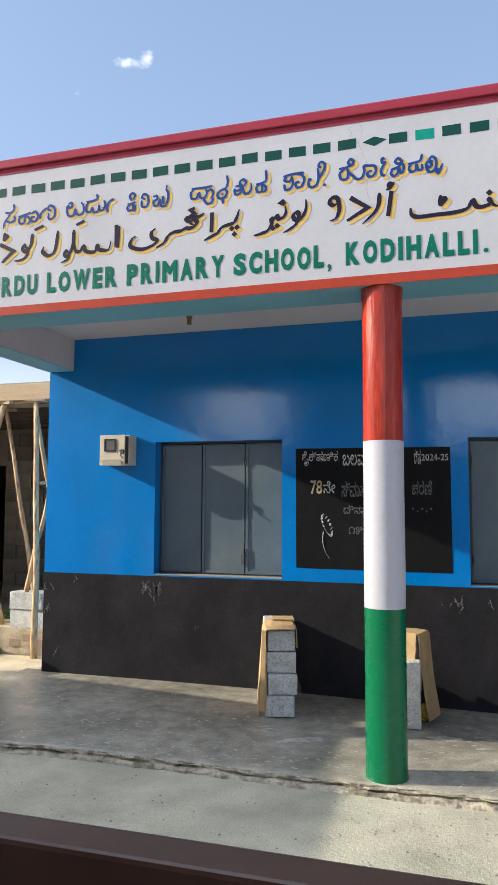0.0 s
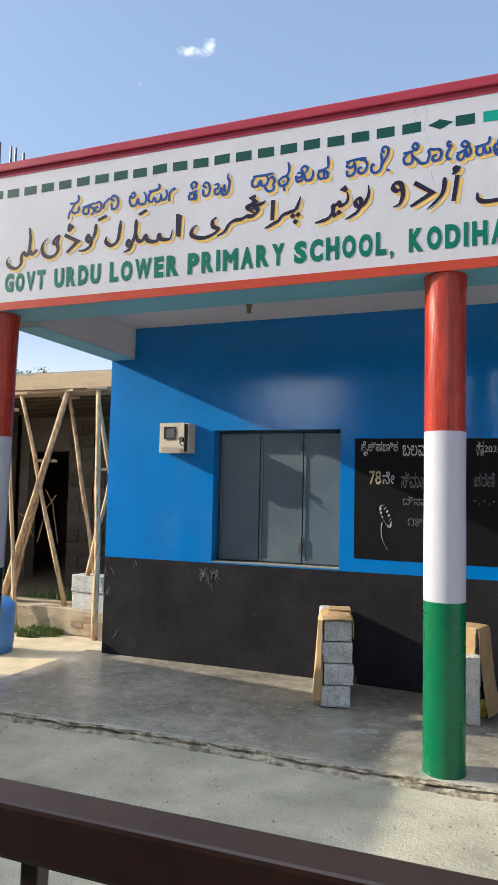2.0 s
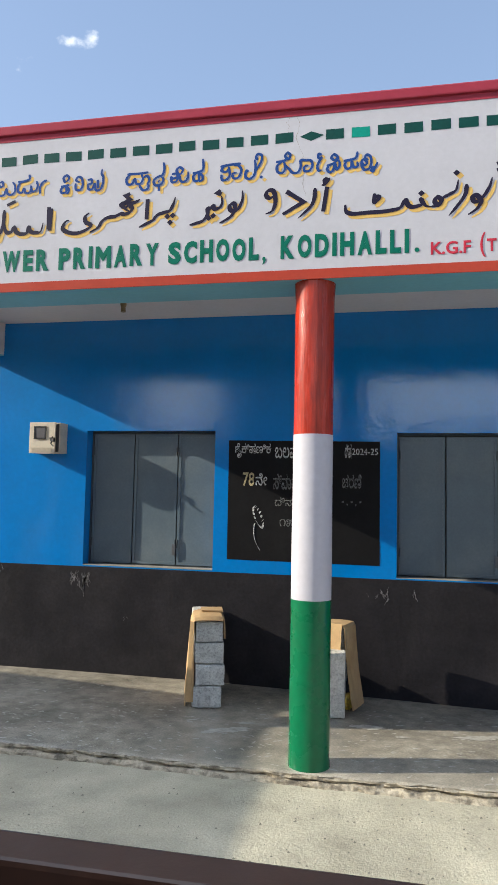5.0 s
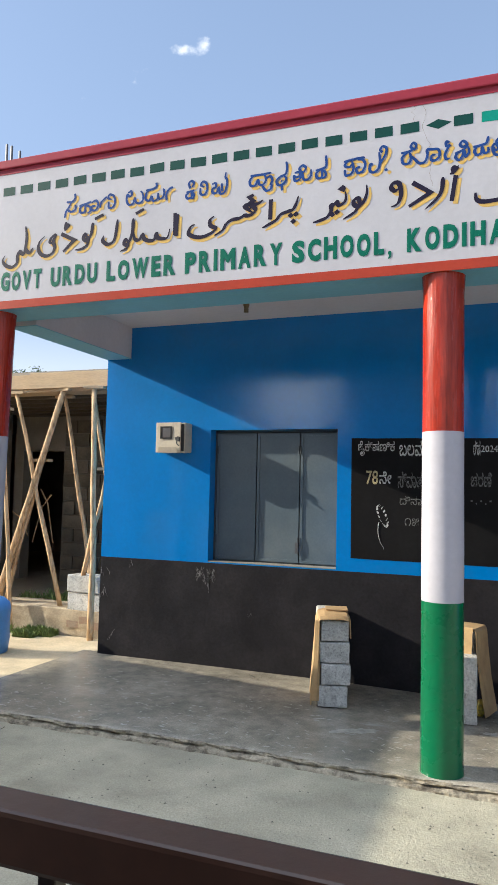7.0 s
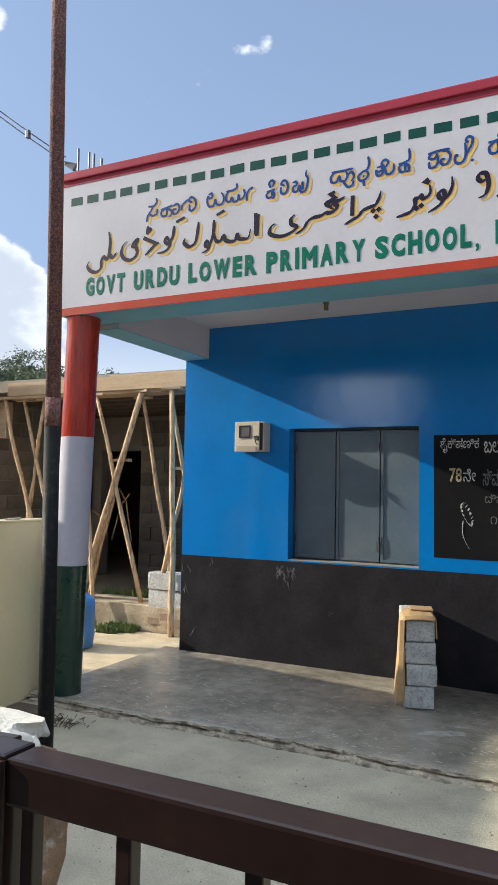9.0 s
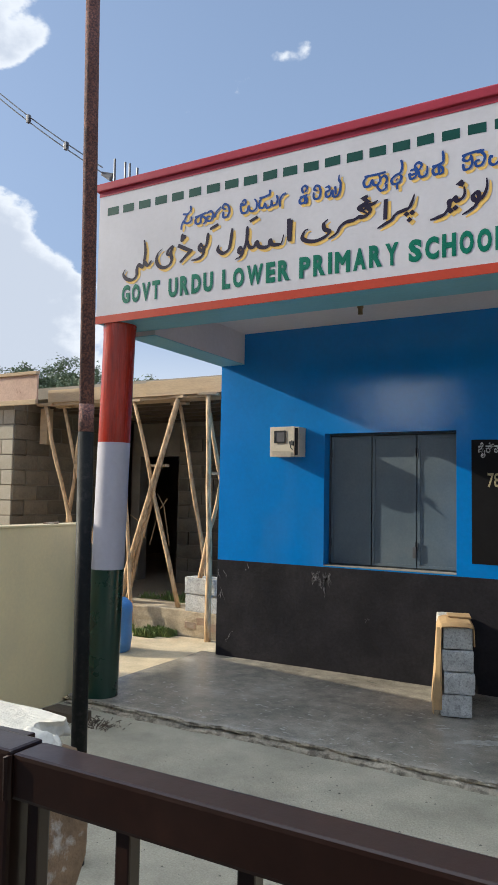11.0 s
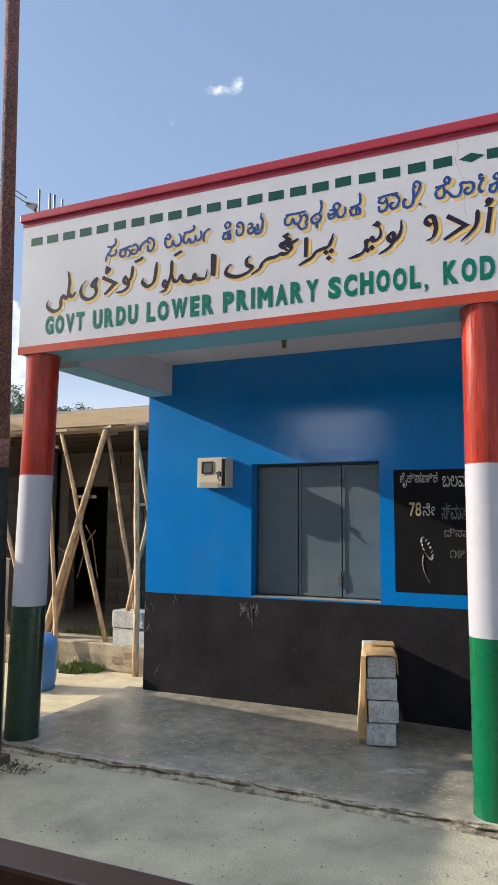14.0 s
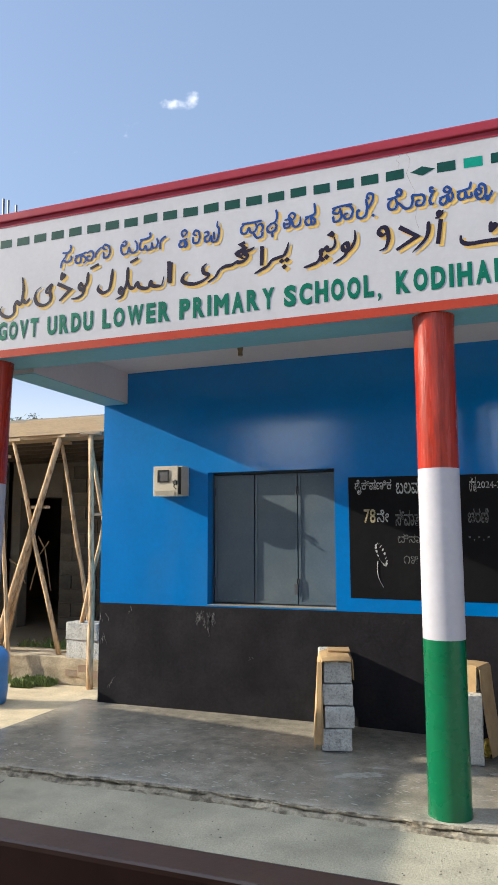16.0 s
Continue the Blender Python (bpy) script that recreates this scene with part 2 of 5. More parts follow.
M["meter_box"] = mat("meter_box", (0.60, 0.53, 0.42), 0.5, 0.08, 5, 60, 0.1, 60, second=(0.40, 0.36, 0.31), amount=0.35, second_scale=8)
M["dark_plastic"] = mat("dark_plastic", (0.02, 0.02, 0.022), 0.4, 0.1, 5, 60, 0.05, 60)
M["meter_glass"] = mat("meter_glass", (0.16, 0.16, 0.17), 0.15, 0.1, 9, 60, 0.0, 60)
M["barrel_blue"] = mat("barrel_blue", (0.09, 0.25, 0.55), 0.45, 0.1, 5, 60, 0.08, 60)
M["sign_green"] = mat("sign_green", (0.004, 0.135, 0.085), 0.45, 0.12, 6, 60, 0.08, 60, spec=0.2)
M["dash_green"] = mat("dash_green", (0.004, 0.055, 0.045), 0.5, 0.15, 6, 60, 0.08, 60, spec=0.2)
M["dash_light"] = mat("dash_light", (0.01, 0.26, 0.19), 0.5, 0.15, 6, 60, 0.08, 60, spec=0.2)
M["sign_blue"] = mat("sign_blue", (0.014, 0.055, 0.225), 0.45, 0.15, 6, 60, 0.08, 60, spec=0.2)
M["sign_black"] = mat("sign_black", (0.014, 0.010, 0.03), 0.45, 0.15, 6, 60, 0.08, 60, spec=0.2)
M["sign_ochre"] = mat("sign_ochre", (0.66, 0.43, 0.12), 0.5, 0.12, 6, 60, 0.08, 60, spec=0.2)
M["sign_red"] = mat("sign_red", (0.50, 0.03, 0.055), 0.45, 0.12, 6, 60, 0.08, 60, spec=0.2)
M["plaster_white"] = mat("plaster_white", (0.58, 0.55, 0.47), 0.9, 0.15, 5, 60, 0.6, 60, second=(0.50, 0.46, 0.38), amount=0.4, second_scale=12)
M["rubble"] = mat("rubble", (0.25, 0.165, 0.095), 0.95, 0.35, 9, 60, 1.0, 35, second=(0.52, 0.47, 0.40), amount=0.43, second_scale=16, sharp=0.05)
M["leaf"] = mat("leaf", (0.115, 0.155, 0.085), 0.6, 0.2, 2, 30, 0.0, 60, island=True)
M["grass"] = mat("grass", (0.17, 0.22, 0.06), 0.65, 0.2, 2, 30, 0.0, 60, island=True)
M["bark"] = mat("bark", (0.12, 0.09, 0.06), 0.9, 0.25, 5, 40, 0.6, 30)
M["steel"] = mat("steel", (0.12, 0.12, 0.13), 0.5, 0.15, 5, 60, 0.1, 60, metal=0.6)
M["cable"] = mat("cable", (0.10, 0.11, 0.13), 0.5, 0.1, 5, 60, 0.0, 60)
M["bulb_brass"] = mat("bulb_brass", (0.18, 0.13, 0.06), 0.45, 0.1, 9, 60, 0.1, 60)
M["yellow_wrap"] = mat("yellow_wrap", (0.55, 0.42, 0.05), 0.4, 0.2, 20, 60, 0.3, 40, second=(0.12, 0.10, 0.04), amount=0.45, second_scale=30)
M["asphalt"] = mat("asphalt", (0.07, 0.068, 0.064), 0.9, 0.2, 1, 40, 0.5, 60)
M["house_wall"] = mat("house_wall", (0.26, 0.24, 0.22), 0.9, 0.1, 1, 20, 0.2, 30, second=(0.21, 0.19, 0.17), amount=0.4, second_scale=0.8)
M["roof_tile"] = mat("roof_tile", (0.30, 0.14, 0.09), 0.9, 0.15, 2, 20, 0.3, 30)


# ---- building blocks ----
def link_mesh(name, bm, material, parent=None, label="", smooth=False):
    me = bpy.data.meshes.new(name)
    bm.to_mesh(me)
    bm.free()
    if smooth:
        for p in me.polygons:
            p.use_smooth = True
    me.materials.append(M[material])
    ob = new(name, me)
    if parent:
        ob.parent = parent
    if label:
        ob["label"] = label
    return ob


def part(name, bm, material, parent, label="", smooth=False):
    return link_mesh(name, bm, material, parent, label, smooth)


def thing(name, label, category, group="", kind="", at=(0, 0, 0)):
    ob = new(name)
    ob.location = at
    ob.empty_display_size = 0.1
    return tagged(ob, label, category, group, kind)


def bm_box(x0, x1, y0, y1, z0, z1, bevel=0.0, bm=None):
    bm = bm or bmesh.new()
    v = [bm.verts.new((x, y, z)) for x in (x0, x1) for y in (y0, y1) for z in (z0, z1)]
    fs = [bm.faces.new([v[i] for i in q]) for q in ((0, 1, 3, 2), (4, 6, 7, 5), (0, 4, 5, 1), (2, 3, 7, 6), (0, 2, 6, 4), (1, 5, 7, 3))]
    if bevel:
        es = {e for f in fs for e in f.edges}
        bmesh.ops.bevel(bm, geom=list(es), offset=bevel, segments=2, affect="EDGES", profile=0.6)
    return bm


def bm_rot_box(sx, sy, sz, m, bevel=0.0):
    bm = bm_box(-sx / 2, sx / 2, -sy / 2, sy / 2, -sz / 2, sz / 2, bevel)
    bm.transform(m)
    return bm


def bm_tube(points, radii, sides=10, bm=None, wobble=0.0, caps=True):
    """A round bar along points, with a radius at each."""
    bm = bm or bmesh.new()
    pts = [Vector(p) for p in points]
    rings = []
    for i, p in enumerate(pts):
        d = (pts[min(i + 1, len(pts) - 1)] - pts[max(i - 1, 0)]).normalized()
        ref = Vector((0, 0, 1)) if abs(d.z) < 0.9 else Vector((0, 1, 0))
        a = d.cross(ref).normalized()
        b = d.cross(a)
        r = radii[i] if hasattr(radii, "__len__") else radii
        ring = []
        for k in range(sides):
            t = 2 * math.pi * k / sides
            rr = r * (1 + wobble * (random.random() - 0.5))
            ring.append(bm.verts.new(p + a * (rr * math.cos(t)) + b * (rr * math.sin(t))))
        rings.append(ring)
    for r0, r1 in zip(rings, rings[1:]):
        for k in range(sides):
            bm.faces.new((r0[k], r0[(k + 1) % sides], r1[(k + 1) % sides], r1[k]))
    if caps:
        bm.faces.new(rings[0][::-1])
        bm.faces.new(rings[-1])
    bmesh.ops.recalc_face_normals(bm, faces=bm.faces)
    return bm


def bm_lathe(profile, sides=24, at=(0, 0, 0), bm=None, caps=True):
    bm = bm or bmesh.new()
    rings = []
    for r, z in profile:
        rings.append([bm.verts.new((at[0] + r * math.cos(2 * math.pi * k / sides), at[1] + r * math.sin(2 * math.pi * k / sides), at[2] + z)) for k in range(sides)])
    for r0, r1 in zip(rings, rings[1:]):
        for k in range(sides):
            bm.faces.new((r0[k], r0[(k + 1) % sides], r1[(k + 1) % sides], r1[k]))
    if caps:
        bm.faces.new(rings[0][::-1])
        bm.faces.new(rings[-1])
    bmesh.ops.recalc_face_normals(bm, faces=bm.faces)
    return bm


def jitter(bm, amount, scale, seed=0.0):
    for v in bm.verts:
        v.co += noise.noise_vector(v.co * scale + Vector((seed, seed * 2, 0))) * amount
    return bm


def bm_grid(x0, x1, y0, y1, nx, ny, height):
    """A sheet over the plan, its height from height(x, y)."""
    bm = bmesh.new()
    rows = [[bm.verts.new((x0 + (x1 - x0) * i / nx, y0 + (y1 - y0) * j / ny, height(x0 + (x1 - x0) * i / nx, y0 + (y1 - y0) * j / ny))) for i in range(nx + 1)] for j in range(ny + 1)]
    for a, b in zip(rows, rows[1:]):
        for i in range(nx):
            bm.faces.new((a[i], a[i + 1], b[i + 1], b[i]))
    return bm


def structure(name, bm, material, label, category, smooth=False):
    return tagged(link_mesh(name, bm, material, smooth=smooth), label, category, "", "structure")


# ---- setting: ground, yard, porch floor ----
FASCIA, WALL = 4.27, 5.99
LEFT, RIGHT = -3.635, 4.6

structure("ground", bm_grid(-260, 260, -200, 320, 40, 40, lambda x, y: -0.085), "earth", "dry sandy earth reaching the horizon", "ground")


def yard_z(x, y):
    return -0.055 + 0.006 * noise.noise(Vector((x * 0.9, y * 0.9, 0))) - 0.012 * max(0.0, min(1.0, (x + 1) / 3))


yard = bm_grid(-3.9, 6.0, 0.2, 4.34, 90, 44, yard_z)
structure("pavement", yard, "yard", "pale grey cement yard with worn pitted surface", "pavement", True)
structure("road", bm_grid(-14, 14, -7.5, 0.196, 28, 12, lambda x, y: -0.07), "asphalt", "plain grey street surface in front of gate", "road")


def floor_z(x, y):
    return -0.022 * max(0.0, x + 1.5) * max(0.0, (y - 4.6) / 1.4) + 0.003 * noise.noise(Vector((x, y, 4)))


def edge_y(x):
    """The broken front edge of the porch floor."""
    return 4.275 + 0.035 * noise.noise(Vector((x * 0.8, 3, 0))) + 0.022 * noise.noise(Vector((x * 5, 9, 0))) + 0.012 * noise.noise(Vector((x * 17, 1, 0)))


def porch_floor():
    bm = bmesh.new()
    x0, x1, n, m = -3.82, 4.6, 420, 26
    rows = []
    for i in range(n + 1):
        x = x0 + (x1 - x0) * i / n
        e = edge_y(x)
        rows.append([bm.verts.new((x, e + (6.05 - e) * (j / m) ** 1.6, floor_z(x, e + (6.05 - e) * (j / m) ** 1.6) - (0.006 + 0.006 * noise.noise(Vector((x * 9, 0, 0))) if j == 0 else 0))) for j in range(m + 1)])
    for a, b in zip(rows, rows[1:]):
        for j in range(m):
            bm.faces.new((a[j], b[j], b[j + 1], a[j + 1]))
    return bm


floor_ob = structure("floor", porch_floor(), "porch_floor", "dark polished cement porch floor with scuffs", "floor", True)


def broken_edge():
    """The crumbling riser in front of the porch floor."""
    bm = bmesh.new()
    x0, x1, n, m = -3.82, 4.6, 1100, 10
    rows = []
    for i in range(n + 1):
        x = x0 + (x1 - x0) * i / n
        e = edge_y(x)
        line = []
        for j in range(m + 1):
            f = j / m
            z = -0.005 - 0.085 * f ** 1.25
            wear = noise.noise(Vector((x * 3.1, 2, 7)))
            crack_in = max(0.0, 1 - abs(f - 0.38 - 0.12 * wear) / 0.13) * (0.6 + 0.8 * noise.noise(Vector((x * 6, 8, 1))))
            y = e + 0.004 - 0.055 * f ** 1.2 + 0.05 * crack_in - 0.02 * f * (0.5 + noise.noise(Vector((x * 4, f * 3, 7)))) + 0.012 * noise.noise(Vector((x * 13, f * 7, 2))) + 0.006 * noise.noise(Vector((x * 40, f * 14, 4)))
            z += 0.010 * noise.noise(Vector((x * 11, f * 6, 5))) if 0 < j < m else 0
            line.append(bm.verts.new((x, y, z)))
        rows.append(line)
    for a, b in zip(rows, rows[1:]):
        for j in range(m):
            bm.faces.new((a[j], a[j + 1], b[j + 1], b[j]))
    return bm


part("floor_edge", broken_edge(), "broken_edge", floor_ob, "crumbling grey-beige cement edge")


def floor_patch(x, y, rx, ry, turn, seed):
    bm = bmesh.new()
    n = 72
    c = bm.verts.new((x, y, floor_z(x, y) + 0.0035))
    ring = []
    for k in range(n):
        t = 2 * math.pi * k / n
        r = 1 + 0.5 * noise.noise(Vector((math.cos(t) * 1.4, math.sin(t) * 1.4, seed))) + 0.4 * noise.noise(Vector((math.cos(t) * 6, math.sin(t) * 6, seed)))
        px, py = rx * r * math.cos(t), ry * r * math.sin(t)
        qx, qy = x + px * math.cos(turn) - py * math.sin(turn), y + px * math.sin(turn) + py * math.cos(turn)
        ring.append(bm.verts.new((qx, qy, floor_z(qx, qy) + 0.0028)))
    for k in range(n):
        bm.faces.new((c, ring[k], ring[(k + 1) % n]))
    part("stain", bm, "patch", floor_ob, "pale dried cement splash")


for args in ((-1.02, 4.86, 0.16, 0.05, 0.5, 1.0), (-0.18, 5.2, 0.12, 0.045, 0.1, 3.0), (0.05, 5.05, 0.05, 0.02, 0.3, 5.0), (0.55, 5.2, 0.16, 0.05, 0.4, 7.0), (-0.95, 5.03, 0.05, 0.02, 0.2, 9.0), (-1.3, 5.0, 0.04, 0.012, 0.6, 11.0)):
    floor_patch(*args)

# small pale scratches and dried drips on the polished floor
rng = random.Random(5)
marks = bmesh.new()
for _ in range(1000):
    x, y = rng.uniform(-3.5, 2.2), 4.34 + 1.3 * rng.random() ** 1.3
    a, l, w = rng.gauss(0.1, 0.5), rng.uniform(0.006, 0.030), rng.uniform(0.002, 0.0075)
    z = floor_z(x, y) + 0.002
    ca, sa = math.cos(a), math.sin(a)
    marks.faces.new([marks.verts.new((x + u * ca - v * sa, y + u * sa + v * ca, z)) for u, v in ((-l, -w * 0.3), (-l * 0.2, -w), (l, -w * 0.2), (l * 0.7, w * 0.6), (-l * 0.4, w))])
part("scratch_marks", marks, "patch", floor_ob, "small pale scratches")["kind"] = "stuff"

structure("sand_patch", bm_grid(-9.5, -3.80, 4.26, 6.62, 40, 24, lambda x, y: -0.012 - 0.02 * max(0, -4.6 - x) + 0.02 * noise.noise(Vector((x * 2, y * 2, 1))) - 0.02), "sand", "trampled yellow sand beside the porch", "ground", True)

# ---- setting: school building ----
W1 = (-2.575, -1.452, 0.872, 2.0)
W2 = (0.0, 1.125, 0.868, 1.985)
DADO = 0.862
wall_back = thing("wall_back", "blue gloss painted porch wall with black dado", "wall", "", "structure", (0, WALL, 0))


def sheet_with_holes(xs, zs, holes, y0, y1):
    """A wall of boxes between the cuts xs and zs, left open where a hole lies."""
    bm = bmesh.new()
    for a, b in zip(xs, xs[1:]):
        for c, d in zip(zs, zs[1:]):
            mx, mz = (a + b) / 2, (c + d) / 2
            if not any(h[0] < mx < h[1] and h[2] < mz < h[3] for h in holes):
                bm_box(a, b, y0, y1, c, d, 0, bm)
    bmesh.ops.remove_doubles(bm, verts=bm.verts, dist=0.0005)
    seen = {}
    for f in bm.faces:
        c = f.calc_center_median()
        seen.setdefault((round(c.x, 3), round(c.y, 3), round(c.z, 3)), []).append(f)
    bmesh.ops.delete(bm, geom=[f for fs in seen.values() if len(fs) > 1 for f in fs], context="FACES")
    return bm


upper = sheet_with_holes((LEFT, W1[0], W1[1], W2[0], W2[1], RIGHT), (DADO, W1[2], 1.985, W1[3], 3.0), (W1, W2), WALL, WALL + 0.23)
upper.transform(Matrix.Translation((0, -WALL, 0)))
part("upper_wall", upper, "wall_blue", wall_back, "bright blue gloss paint")
low = bm_box(LEFT, RIGHT, -0.002, 0.23, -0.1, DADO)
part("dado", low, "wall_black", wall_back, "scuffed black painted dado")

structure("wall_left", bm_box(LEFT, LEFT + 0.23, WALL + 0.235, 9.5, -0.1, 3.0), "wall_blue", "blue painted side wall of school", "wall")
structure("wall_rear", bm_box(LEFT, RIGHT, 9.5, 9.7, -0.1, 3.0), "house_wall", "plain rear wall of school", "wall")
structure("wall_right", bm_box(RIGHT, RIGHT + 0.2, FASCIA + 0.4, 9.7, -0.1, 3.0), "wall_blue", "plain blue end wall of school", "wall")
structure("roof", bm_box(LEFT - 0.03, RIGHT + 0.2, FASCIA + 0.14, 9.8, 3.0, 3.14), "raw_concrete", "flat grey concrete roof slab", "roof")
structure("ceiling", bm_box(LEFT + 0.247, RIGHT, FASCIA + 0.355, WALL - 0.001, 2.945, 2.998), "ceiling_paint", "whitewashed porch ceiling", "ceiling")
front_beam = thing("beam_front", "front roof beam with pale blue underside", "beam", "", "structure", (0, FASCIA, 2.7))
part("beam_core", bm_box(LEFT - 0.03, RIGHT, 0.135, 0.35, 0.006, 0.298), "ceiling_paint", front_beam)
part("underside", bm_box(LEFT - 0.028, RIGHT, 0.004, 0.352, 0.0, 0.005), "soffit_blue", front_beam, "pale blue painted underside")
side_beam = thing("beam_left", "side roof beam with pale blue underside", "beam", "", "structure", (LEFT, 5.3, 2.66))
part("beam_core", bm_box(-0.0, 0.245, -0.678, 0.688, 0.006, 0.338), "ceiling_paint", side_beam)
part("underside", bm_box(-0.002, 0.247, -0.678, 0.688, 0.0, 0.005), "soffit_blue", side_beam, "pale blue painted underside")

# fascia with its bands
TOP = 3.752
fascia = thing("fascia", "white painted sign fascia with red bands and lettering", "fascia", "", "structure", (0, FASCIA, 2.7))
fx0 = -3.667
fb = bm_box(fx0, RIGHT, 0, 0.13, 0.0065, 0.99, 0)
part("fascia_wall", fb, "white_paint", fascia)
part("lower_band", bm_box(fx0 - 0.004, RIGHT, -0.003, 0.0035, -0.004, 0.052), "orange_band", fascia, "orange-red painted band")
part("upper_band", bm_box(fx0 - 0.003, RIGHT, -0.003, 0.0, 0.955, 0.992), "red_band", fascia, "crimson painted band")
part("coping", jitter(bm_box(fx0 - 0.02, RIGHT, -0.022, 0.16, 0.993, 1.052, 0.008), 0.002, 3), "red_band", fascia, "crimson painted coping")
part("side_parapet", bm_box(fx0, fx0 + 0.13, 0.134, 5.4, 0.44, 0.985), "white_paint", fascia)


def painted(parent, bm, material, y, label=""):
    bm.transform(Matrix.Translation((0, y, 0)))
    return part("painted_mark", bm, material, parent, label)


# hairline cracks in the plaster
def crack(x, z0, z1, lean, seed):
    bm = bmesh.new()
    n = 26
    line = []
    for i in range(n + 1):
        f = i / n
        cx = x + lean * f + 0.03 * noise.noise(Vector((f * 5, seed, 0))) + 0.008 * noise.noise(Vector((f * 23, seed, 3)))
        w = 0.0014 * (0.4 + abs(noise.noise(Vector((f * 9, seed, 8)))))
        z = z1 + (z0 - z1) * f - 2.7
        line.append((bm.verts.new((cx - w, -0.0009, z)), bm.verts.new((cx + w, -0.0009, z))))
    for (a, b), (c, d) in zip(line, line[1:]):
        bm.faces.new((a, c, d, b))
    part("crack", bm, "mortar", fascia)


crack(-0.56, 3.18, 3.66, 0.06, 1.0)
crack(-0.60, 3.53, 3.66, -0.01, 4.0)

# row of green dashes with one diamond
DASH, STEP = -3.588, 0.1455
for k in range(56):
    x = DASH + STEP * k
    wide = 0.1015 + 0.004 * random.uniform(-1, 1)
    if x > 1.6:
        break
    bm = bmesh.new()
    z = 0.83 + random.uniform(-0.002, 0.002)
    if k == 21:
        q = [(x - 0.005, 0), (x + 0.062, -0.03), (x + 0.135, 0), (x + 0.062, 0.027)]
    else:
        s = random.uniform(-0.003, 0.003)
        q = [(x, -0.029), (x + wide, -0.029 + s), (x + wide, 0.03 + s), (x, 0.03)]
    bm.faces.new([bm.verts.new((a, -0.0012, z + b)) for a, b in q])
    bmesh.ops.recalc_face_normals(bm, faces=bm.faces)
    for f in bm.faces:
        if f.normal.y > 0:
            f.normal_flip()
    part("dash", bm, "dash_light" if k == 23 else "dash_green", fascia)


# ---- lettering ----
def text_bm(body, x0, x1, z0, z1, y, slant=0.0, weight=0.0):
    """Painted words between x0 and x1, z0 and z1, in the built-in font, as a mesh in the plane y."""
    cu = bpy.data.curves.new("lettering", "FONT")
    cu.body = body
    cu.bevel_depth, cu.bevel_resolution = weight, 0
    cu.resolution_u = 3
    cu.fill_mode = "FRONT"
    ob = bpy.data.objects.new("lettering", cu)
    scene.collection.objects.link(ob)
    bpy.context.view_layer.update()
    me = bpy.data.meshes.new_from_object(ob.evaluated_get(bpy.context.evaluated_depsgraph_get()))
    bpy.data.objects.remove(ob)
    bm = bmesh.new()
    bm.from_mesh(me)
    bpy.data.meshes.remove(me)
    xs, ys = [v.co.x for v in bm.verts], [v.co.y for v in bm.verts]
    ax, bx, ay, by = min(xs), max(xs), min(ys), max(ys)
    for v in bm.verts:
        u, w = (v.co.x - ax) / (bx - ax), (v.co.y - ay) / (by - ay)
        v.co = Vector((x0 + (x1 - x0) * u + slant * w, y - (0.0005 * v.co.z / weight if weight else 0.0), z0 + (z1 - z0) * w))
    return bm


def islands(bm):
    """Splits a flat mesh into its connected pieces, each a bmesh of its own."""
    left, out = set(bm.verts), []
    while left:
        todo, got = [next(iter(left))], set()
        while todo:
            v = todo.pop()
            if v in got:
                continue
            got.add(v)
            todo += [e.other_vert(v) for e in v.link_edges if e.other_vert(v) not in got]
        left -= got
        out.append(got)
    out.sort(key=lambda vs: (round(min(v.co.x for v in vs), 4), min(v.co.z for v in vs)))
    pieces = []
    for got in out:
        nb = bmesh.new()
        index = {v: nb.verts.new(v.co) for v in bm.verts if v in got}
        for f in bm.faces:
            if f.verts[0] in got:
                nb.faces.new([index[v] for v in f.verts])
        pieces.append(nb)
    bm.free()
    return pieces


def write(parent, bm, material, name):
    """Each stroke or letter of the words as a painted part, neighbours a hair apart in depth."""
    for i, piece in enumerate(islands(bm)):
        piece.transform(Matrix.Translation((0, -0.00012 * (i % 4), 0)))
        bmesh.ops.recalc_face_normals(piece, faces=piece.faces)
        part(name, piece, material, parent)


def letter(parent, body, x0, x1, z0, z1, material, shade=None, weight=0.0, name="letter", y=-0.0024):
    z0, z1 = z0 - 2.7, z1 - 2.7
    if shade:
        write(parent, text_bm(body, x0 + 0.019, x1 + 0.019, z0 - 0.017, z1 - 0.017, y + 0.0012, 0, weight * 1.2), shade, "letter_shadow")
    write(parent, text_bm(body, x0, x1, z0, z1, y, 0, weight), material, name)


def sign_word(parent, body, x0, x1, z0, z1, material, weight):
    """A word of block capitals, letter by letter, with even gaps."""
    width = {"I": 0.30, "L": 0.72, "M": 1.18, "W": 1.35, "R": 0.95, "P": 0.9, "Y": 0.95, "E": 0.75, "T": 0.85}
    gap = 0.22
    total = sum(width.get(ch, 0.95) for ch in body) + gap * (len(body) - 1)
    k = (x1 - x0) / total
    x = x0
    for ch in body:
        w = width.get(ch, 0.95) * k
        dz = 0.002 * random.uniform(-1, 1)
        letter(parent, ch, x, x + w, z0 + dz, z1 + dz, material, None, weight)
        x += w + gap * k


